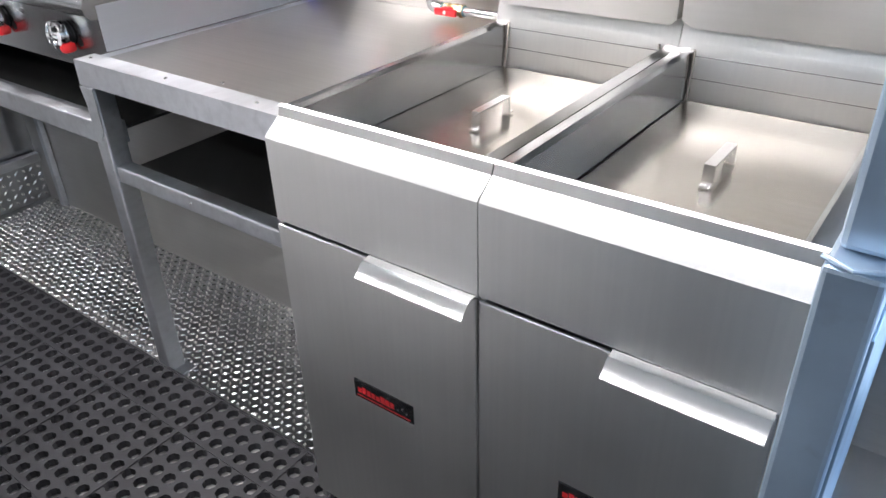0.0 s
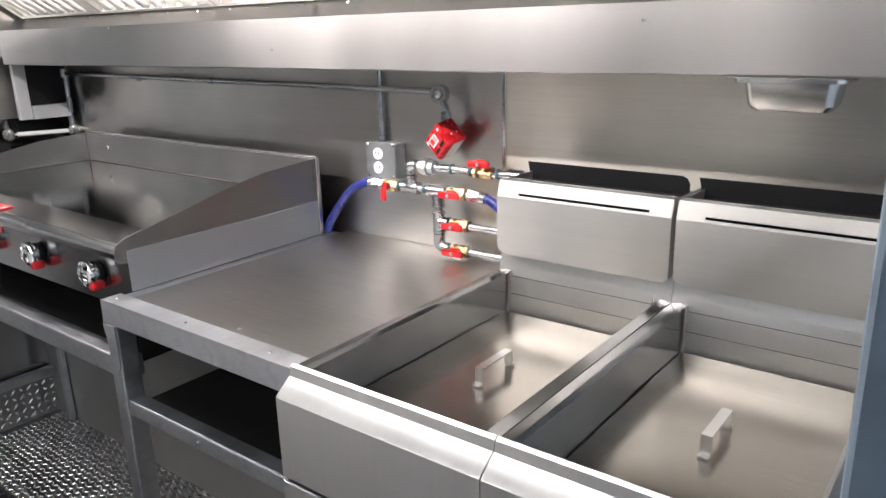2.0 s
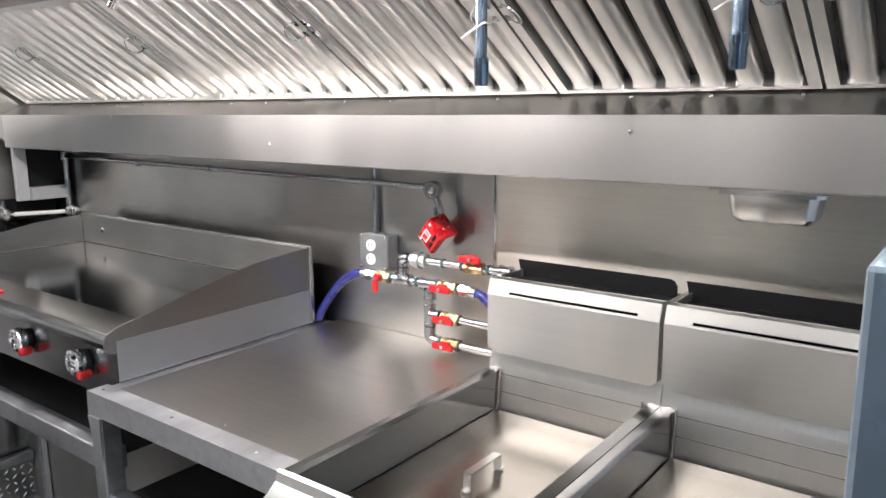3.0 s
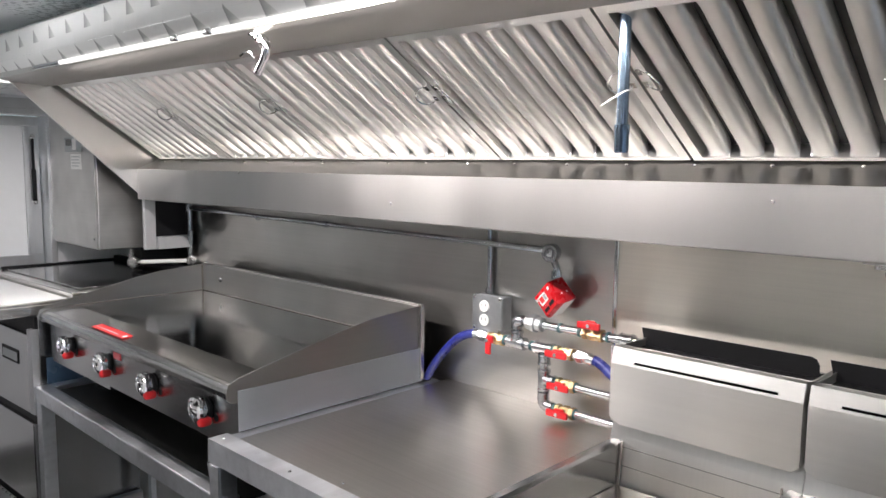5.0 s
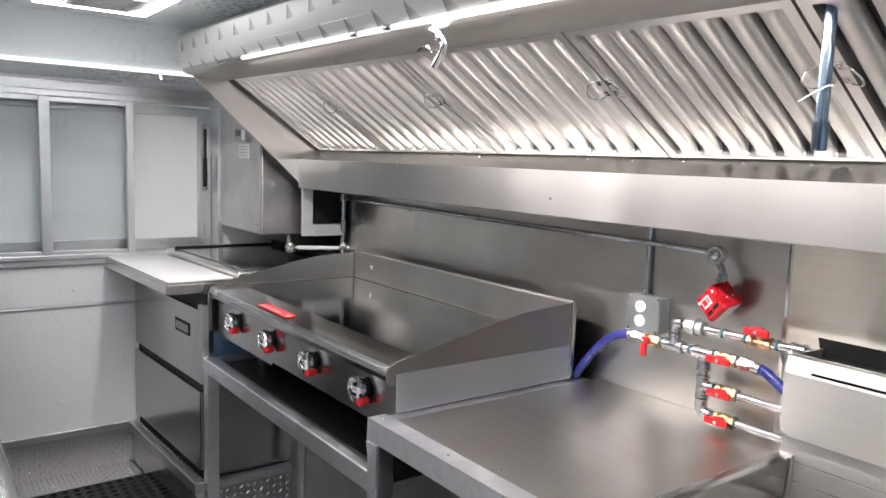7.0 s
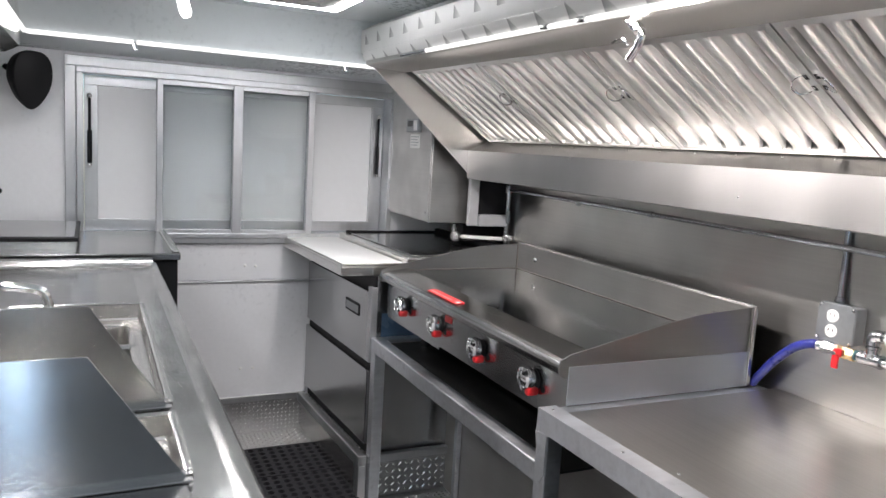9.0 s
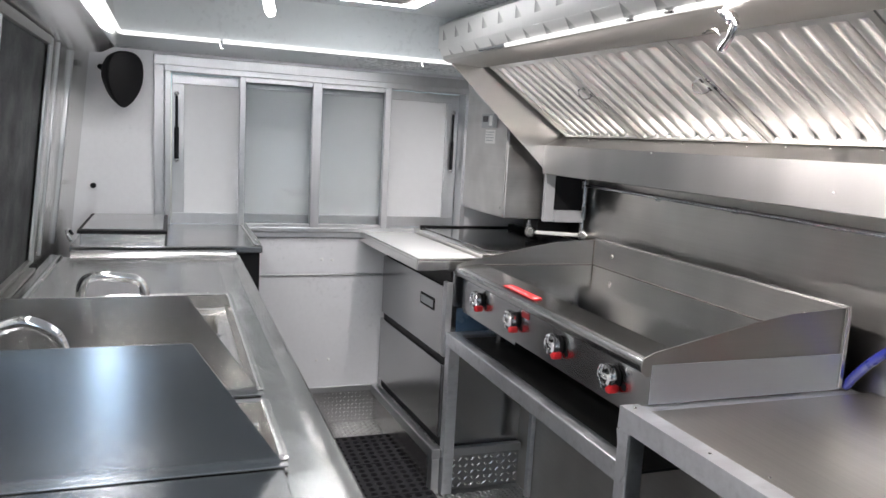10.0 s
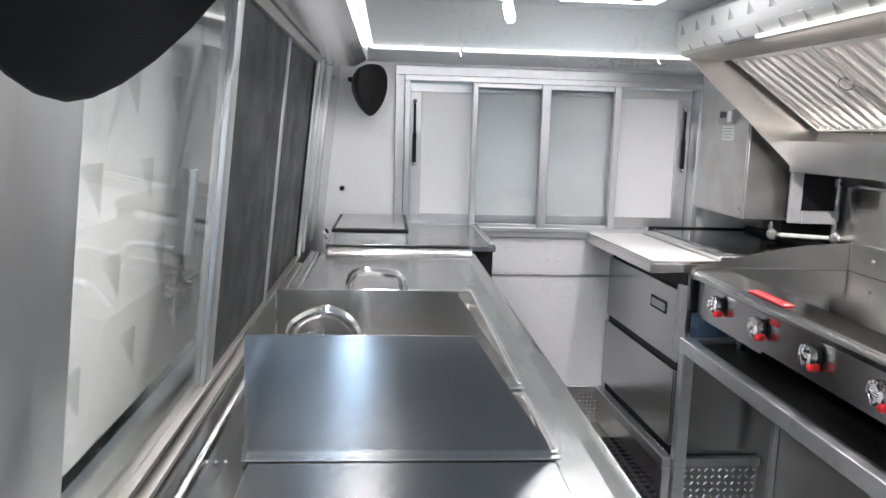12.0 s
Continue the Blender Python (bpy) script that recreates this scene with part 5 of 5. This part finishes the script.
for x0, x1 in basins:
    bm = bmesh.new()
    z0, k = ST - 0.25, 5
    loops = []
    edge = [(ST + 0.005, -0.010, 0.008), (ST + 0.006, -0.004, 0.008), (ST + 0.002, 0.0, 0.006), (ST - 0.036, 0.003, 0.006), (ST - 0.040, 0.006, 0.006), (ST - 0.042, 0.034, 0.03), (ST - 0.046, 0.040, 0.03), (ST - 0.06, 0.043, 0.03)]
    for z, ins, r in edge + [(z0 + 0.05 - 0.05 * math.sin(radians(90 * j / 4)), 0.045 + 0.04 * (1 - math.cos(radians(90 * j / 4))), 0.03) for j in range(5)]:
        loop = []
        for cx, cy, a0 in ((x1 - ins - r, by1 - ins - r, 0), (x0 + ins + r, by1 - ins - r, 90), (x0 + ins + r, by0 + ins + r, 180), (x1 - ins - r, by0 + ins + r, 270)):
            for j in range(k):
                t = radians(a0 + 90 * j / (k - 1))
                loop.append(bm.verts.new((cx + r * math.cos(t), cy + r * math.sin(t), z)))
        loops.append(loop)
    for a, b in zip(loops, loops[1:]):
        for i in range(4 * k):
            bm.faces.new((a[i], a[(i + 1) % (4 * k)], b[(i + 1) % (4 * k)], b[i]))
    bm.faces.new(loops[-1])
    part("basin", bm, STEEL, top, "deep stainless basin with a stepped rim")
    for p, q in (((x0, by0), (x1, by0)), ((x1, by0), (x1, by1)), ((x1, by1), (x0, by1)), ((x0, by1), (x0, by0))):
        bm = bmesh.new()
        cyl(bm, (*p, ST + 0.003), (*q, ST + 0.003), 0.0055, 10)
        part("rim_bead", bm, STEEL_BRIGHT, top)
    xm = (x0 + x1) / 2
    if x1 - x0 > 0.5:
        for xa in (x0 + 0.27, x0 + 0.55):
            boxed("partition", STEEL_DARK, top, (xa - 0.014, xa + 0.014, by0 + 0.012, by1 - 0.012, z0 + 0.03, ST - 0.041), 0.006)
    bm = bmesh.new()
    turned(bm, [(0.0, 0.0), (0.03, 0.001), (0.042, 0.003), (0.045, 0.001), (0.045, 0.0)], ((x0 + x1) / 2, (by0 + by1) / 2, z0 + 0.001), (0, 0, 1), 20)
    part("drain", bm, STEEL_DARK, top)
# unseen white front, added to reflect light onto the fryer doors
boxed("front_panel", WHITE_WALL, top, (SX0, SX1, SY1 - 0.03, SY1 - 0.01, 0.06, ST - 0.041), 0.0)
for xa in (SX0 + 0.05, SX1 - 0.05):
    for ya in (SY0 + 0.05, SY1 - 0.06):
        bm = bmesh.new()
        cyl(bm, (xa, ya, 0), (xa, ya, ST - 0.013), 0.02, 12)
        part("leg", bm, STEEL, top)
bm = bmesh.new()
prism(bm, [(SY0, ST - 0.012), (SY0, ST), (SY0 - 0.026, ST + 0.001), (SY0 - 0.030, ST + 0.010), (SY0 - 0.036, ST + 0.012), (SY0 - 0.042, ST + 0.008), (LEFT_Y + 0.020, ST + 0.010), (LEFT_Y + 0.020, ST - 0.03)], "x", SX0, SX1)
part("rear_upstand", bm, COUNTER_STEEL, top)
bm = bmesh.new()
prism(bm, [(SX0 + 0.05, ST), (SX0 + 0.03, ST + 0.004), (SX0 + 0.012, ST + 0.022), (SX0, ST + 0.026), (SX0 - 0.02, ST + 0.022), (SX0 - 0.02, ST - 0.03), (SX0 + 0.05, ST - 0.011)], "y", SY0, SY1 - 0.01)
part("end_upstand", bm, STEEL_BRIGHT, top)
boxed("drain_board", STEEL_DARK, top, (0.522, SX1 - 0.02, -2.155, -1.708, ST + 0.0005, ST + 0.005), 0.002)


def divider(x, wing=False):
    t = thing("splash_divider", "upright stainless splash plate with a slanted end", "splash guard", (x, -1.95, ST))
    bm = bmesh.new()
    prism(bm, [(-2.16, ST + 0.001), (-1.703, ST + 0.001), (-1.833, ST + 0.19), (-2.16, ST + 0.19)], "x", x, x + 0.003)
    part("plate", bm, STEEL_PLATE, t)
    boxed("foot_flange", STEEL_BRIGHT, t, (x + 0.003, x + 0.018, -2.165, -1.700, ST + 0.0055, ST + 0.009), 0.001)
    boxed("wall_flange", STEEL, t, (x + 0.003, x + 0.020, -2.163, -2.160, ST + 0.009, ST + 0.03), 0.0)
    if wing:
        boxed("side_wing", STEEL, t, (x + 0.021, x + 0.30, -2.163, -2.160, ST + 0.002, ST + 0.188), 0.0)
    return t


divider(0.502)
divider(0.197, True)
for x, y in ((0.513, -2.188), (0.514, -2.202), (0.513, -2.215)):
    bm = bmesh.new()
    ball(bm, (x, y, ST + 0.0025), 0.004, 8)
    solid("bolt_head", bm, STEEL_BRIGHT, "small bright bolt head in the sink counter", "bolt", "counter bolts")


def faucet(x, y, pts, r):
    t = thing("faucet", "chrome swivel faucet on the sink deck", "faucet", (x, y, ST))
    bm = bmesh.new()
    turned(bm, [(0.026, 0), (0.026, 0.010), (0.017, 0.018), (0.015, 0.05), (0.018, 0.055), (0.018, 0.07), (0.0, 0.075)], (x, y, ST), (0, 0, 1), 18)
    part("base", bm, CHROME, t)
    bm = bmesh.new()
    tube(bm, smooth_line([(x, y, ST + 0.06)] + [(x, py, pz) for py, pz in pts], 8), r, 14)
    part("spout", bm, CHROME, t)
    for s in (-1, 1):
        bm = bmesh.new()
        cyl(bm, (x + s * 0.05, y - 0.02, ST), (x + s * 0.05, y - 0.02, ST + 0.03), 0.015, 12, 0.011)
        box(bm, x + s * 0.05 - 0.008, x + s * 0.05 + 0.008, y - 0.03, y + 0.03, ST + 0.03, ST + 0.042, 0.004)
        part("lever", bm, CHROME, t)
    return t


faucet(-0.33, -2.055, [(-2.055, 1.095), (-2.045, 1.116), (-2.02, 1.124), (-1.97, 1.121), (-1.938, 1.115), (-1.922, 1.098), (-1.915, 1.060)], 0.011)
faucet(0.345, -2.118, [(-2.118, 1.135), (-2.105, 1.168), (-2.062, 1.186), (-2.022, 1.168), (-2.008, 1.135), (-2.006, 1.10)], 0.0105)

# ---------------------------------------------------------------- corner cabinet beside the end wall
top = thing("corner_cabinet", "black-sided cabinet with a stainless top", "cabinet", (-1.75, -1.85, 0.0))
boxed("body", BLACK, top, (END_X + 0.03, -1.43, -2.19, -1.532, 0.02, 1.0), 0.003)
boxed("cabinet_top", COUNTER_STEEL, top, (END_X + 0.022, -1.40, -2.205, -1.525, 1.004, 1.030), 0.004)
boxed("edge_strip", BLACK, top, (-1.415, -1.403, -2.19, -1.60, 1.0, 1.004), 0.0)
boxed("side_rail", STEEL, top, (END_X + 0.05, -1.42, -1.555, -1.528, 1.030, 1.040), 0.003)
lid = thing("lift_lid", "black-edged steel lid lying on the corner cabinet", "lid", (-1.75, -2.0, 1.03))
boxed("rim", BLACK, lid, (END_X + 0.04, -1.50, -2.19, -1.875, 1.060, 1.074), 0.003)
boxed("sheet", STEEL_DARK, lid, (END_X + 0.06, -1.52, -2.175, -1.89, 1.074, 1.077), 0.0)
boxed("skirt", STEEL, lid, (END_X + 0.05, -1.505, -2.18, -1.885, 1.030, 1.060), 0.001)
bm = bmesh.new()
tube(bm, smooth_line([(-1.42, -2.2, 1.045), (-1.43, -2.215, 1.07), (-1.47, -2.215, 1.08), (-1.50, -2.205, 1.06)], 6), 0.006, 8)
solid("water_tap_stub", bm, CHROME, "short chrome pipe stub behind the corner cabinet", "pipe")


def speaker(c, aim):
    """A loudspeaker whose front tapers to a rounded point below."""
    t = thing("speaker", "black wall loudspeaker tapering to a rounded foot", "speaker", c)
    bm = bmesh.new()
    n = 28
    rings = []
    for depth, k in ((-0.075, 0.45), (-0.06, 0.62), (-0.02, 0.86), (0.015, 0.97), (0.03, 1.0), (0.038, 0.97), (0.040, 0.93)):
        ring = []
        for i in range(n):
            a = 2 * math.pi * i / n
            y, z = math.sin(a), math.cos(a)
            if z > 0:
                y, z = math.copysign(abs(y) ** 0.7, y), z ** 0.8
            wdt = 0.083 * (1.0 if z > 0 else 1.0 - 0.30 * z * z)
            hgt = 0.098 if z > 0 else 0.135
            ring.append(bm.verts.new((depth, y * wdt * k, z * hgt * k)))
        rings.append(ring)
    for a, b in zip(rings, rings[1:]):
        for i in range(n):
            bm.faces.new((a[i], a[(i + 1) % n], b[(i + 1) % n], b[i]))
    bm.faces.new(rings[0][::-1])
    bm.faces.new(rings[-1])
    m = Matrix.Translation(c) @ Vector(aim).to_track_quat("X", "Z").to_matrix().to_4x4()
    bmesh.ops.transform(bm, matrix=m, verts=bm.verts)
    part("case", bm, BLACK, t)
    bm = bmesh.new()
    c, back = Vector(c), -Vector(aim).normalized()
    cyl(bm, c + back * 0.07, c + back * 0.15 + Vector((0, 0, 0.02)), 0.012, 10)
    part("bracket", bm, BLACK, t)
    return t


speaker((-1.93, -2.060, 1.676), (1, 0.75, -0.12))
speaker((1.168, -2.10, 1.621), (0.593, 0.535, -0.539))

# small fixings at the truck's end
for y, z in ((-1.168, 0.340), (-1.107, 0.341), (-1.157, 0.860), (-1.106, 0.857)):
    bm = bmesh.new()
    ball(bm, (END_X + (0.008 if z > 0.78 else 0.002), y, z), 0.007, 10, (0.5, 1, 1))
    solid("bolt_head", bm, WHITE, "white painted bolt head on the end wall", "bolt", "end wall bolts")
for y in (-1.689, -0.897):
    hook = thing("cable_hook", "small dark cable hook under the strip light", "hook", (-1.44, y, 1.79), "strip light hooks")
    bm = bmesh.new()
    tube(bm, smooth_line([(-1.44, y, 1.792), (-1.44, y, 1.778), (-1.437, y + 0.004, 1.770), (-1.434, y + 0.010, 1.772)], 5), 0.0022, 8)
    part("hook", bm, PEWTER, hook)
stop = thing("door_stop", "small dark round stop on the white end wall", "stop", (END_X, -2.19, 1.195))
bm = bmesh.new()
turned(bm, [(0.010, 0), (0.012, 0.004), (0.012, 0.016), (0.007, 0.020), (0.0, 0.020)], (END_X, -2.185, 1.195), (1, 0, 0), 14)
part("knob", bm, BLACK, stop)

# ---------------------------------------------------------------- rubber mats in the aisle
PITCH, TILE, MAT_Z = 0.31 / 7, 0.31, 0.019


def mat_tile(cells_x, cells_y):
    """A slab with rows of round holes."""
    verts, faces = [], []
    hole = [(0.0172 * math.cos(radians(45 * k)), 0.0160 * math.sin(radians(45 * k))) for k in range(8)]
    h = PITCH / 2
    rim = [(h, 0), (h, h), (0, h), (-h, h), (-h, 0), (-h, -h), (0, -h), (h, -h)]
    for i in range(cells_x):
        for j in range(cells_y):
            cx, cy, b = (i + 0.5) * PITCH, (j + 0.5) * PITCH, len(verts)
            verts += [(cx + x, cy + y, MAT_Z) for x, y in rim]
            verts += [(cx + x, cy + y, MAT_Z) for x, y in hole]
            verts += [(cx + x * 0.9, cy + y * 0.9, 0.001) for x, y in hole]
            for k in range(8):
                n = (k + 1) % 8
                faces += [(b + k, b + n, b + 8 + n, b + 8 + k), (b + 8 + k, b + 8 + n, b + 16 + n, b + 16 + k)]
    lx, ly = cells_x * PITCH, cells_y * PITCH
    e, b = 0.0, len(verts)
    verts += [(0, 0, MAT_Z), (lx, 0, MAT_Z), (lx, ly, MAT_Z), (0, ly, MAT_Z), (-0.002, -0.002, 0), (lx + 0.002, -0.002, 0), (lx + 0.002, ly + 0.002, 0), (0 - 0.002, ly + 0.002, 0)]
    faces += [(b + k, b + 4 + k, b + 4 + (k + 1) % 4, b + (k + 1) % 4) for k in range(4)]
    # raised seams round the tile
    for x0, x1, y0, y1 in ((0, lx, 0, 0.006), (0, lx, ly - 0.006, ly), (0, 0.006, 0.006, ly - 0.006), (lx - 0.006, lx, 0.006, ly - 0.006)):
        b = len(verts)
        verts += [(x0, y0, MAT_Z + 0.003), (x1, y0, MAT_Z + 0.003), (x1, y1, MAT_Z + 0.003), (x0, y1, MAT_Z + 0.003), (x0, y0, MAT_Z), (x1, y0, MAT_Z), (x1, y1, MAT_Z), (x0, y1, MAT_Z)]
        faces += [(b, b + 1, b + 2, b + 3)] + [(b + k, b + 4 + k, b + 4 + (k + 1) % 4, b + (k + 1) % 4) for k in range(4)]
    me = bpy.data.meshes.new("mat_tile")
    me.from_pydata(verts, [], faces)
    me.materials.append(RUBBER)
    return me


full, edge = mat_tile(7, 7), mat_tile(7, 3)
for first, count in ((-6, 4), (-2, 5), (3, 4)):
    x0 = 0.009 + first * TILE
    mat = thing("floor_mat", "black rubber drainage mat with round holes", "mat", (x0, -1.58, 0.0), "aisle mats")
    for k in range(count):
        for row, me in ((0, full), (1, full), (2, edge)):
            ob = new("mat_tile", me)
            ob.parent = mat
            ob.location = (k * TILE, row * TILE, 0)

# ---------------------------------------------------------------- raised bars of the tread plate
def lugs(name, parent, place, nu, nv, pitch, material, size=(0.0125, 0.0046, 0.0026)):
    """Rows of small raised bars, turned alternately, on a surface."""
    verts, faces = [], []
    a, b, c = size
    for i in range(nu):
        for j in range(nv):
            u, v = (i + 0.5) * pitch, (j + 0.5) * pitch
            s = 1 if (i + j) % 2 else -1
            d, e = (0.7071, 0.7071 * s), (-0.7071 * s, 0.7071)
            n = len(verts)
            for p, q, h in ((-a, 0, 0), (0, -b, 0), (a, 0, 0), (0, b, 0), (-a * 0.55, 0, c), (a * 0.55, 0, c)):
                verts.append(place(u + d[0] * p + e[0] * q, v + d[1] * p + e[1] * q, h))
            faces += [(n, n + 1, n + 4), (n + 1, n + 5, n + 4), (n + 1, n + 2, n + 5), (n + 2, n + 3, n + 5), (n + 3, n + 4, n + 5), (n + 3, n, n + 4)]
    me = bpy.data.meshes.new(name)
    me.from_pydata(verts, [], faces)
    me.materials.append(material)
    ob = new(name, me)
    ob.parent = parent
    return tagged(ob, kind="stuff")


floor_ob = bpy.data.objects["floor"]
lugs("tread_pattern", floor_ob, lambda u, v, h: (-1.22 + u, -0.815 + v, h), 137, 19, 0.0205, LUG, (0.0108, 0.0044, 0.0028))
lugs("tread_pattern", floor_ob, lambda u, v, h: (END_X + 0.006 + u, -1.62 + v, h), 14, 38, 0.0205, LUG, (0.0098, 0.0036, 0.0022))
lugs("tread_pattern", bpy.data.objects["kick_panel"], lambda u, v, h: (END_X + 0.004 + h, -1.62 + u, 0.004 + v), 38, 8, 0.0205, LUG, (0.0090, 0.0030, 0.0018))
lugs("tread_pattern", bpy.data.objects["deck"].parent, lambda u, v, h: (PX1 + 0.0102 + h - (PX0 + 0), -0.80 + u + 0.6, 0.006 + v), 13, 6, 0.029, LUG, (0.0135, 0.0042, 0.0026))
lugs("tread_pattern", bpy.data.objects["deck"].parent, lambda u, v, h: (u, -0.812 + v + 0.6 - 0.05 * (PX1 - PX0 - u), 0.2003 + h), 40, 1, 0.0205, LUG, (0.0085, 0.0034, 0.0022))
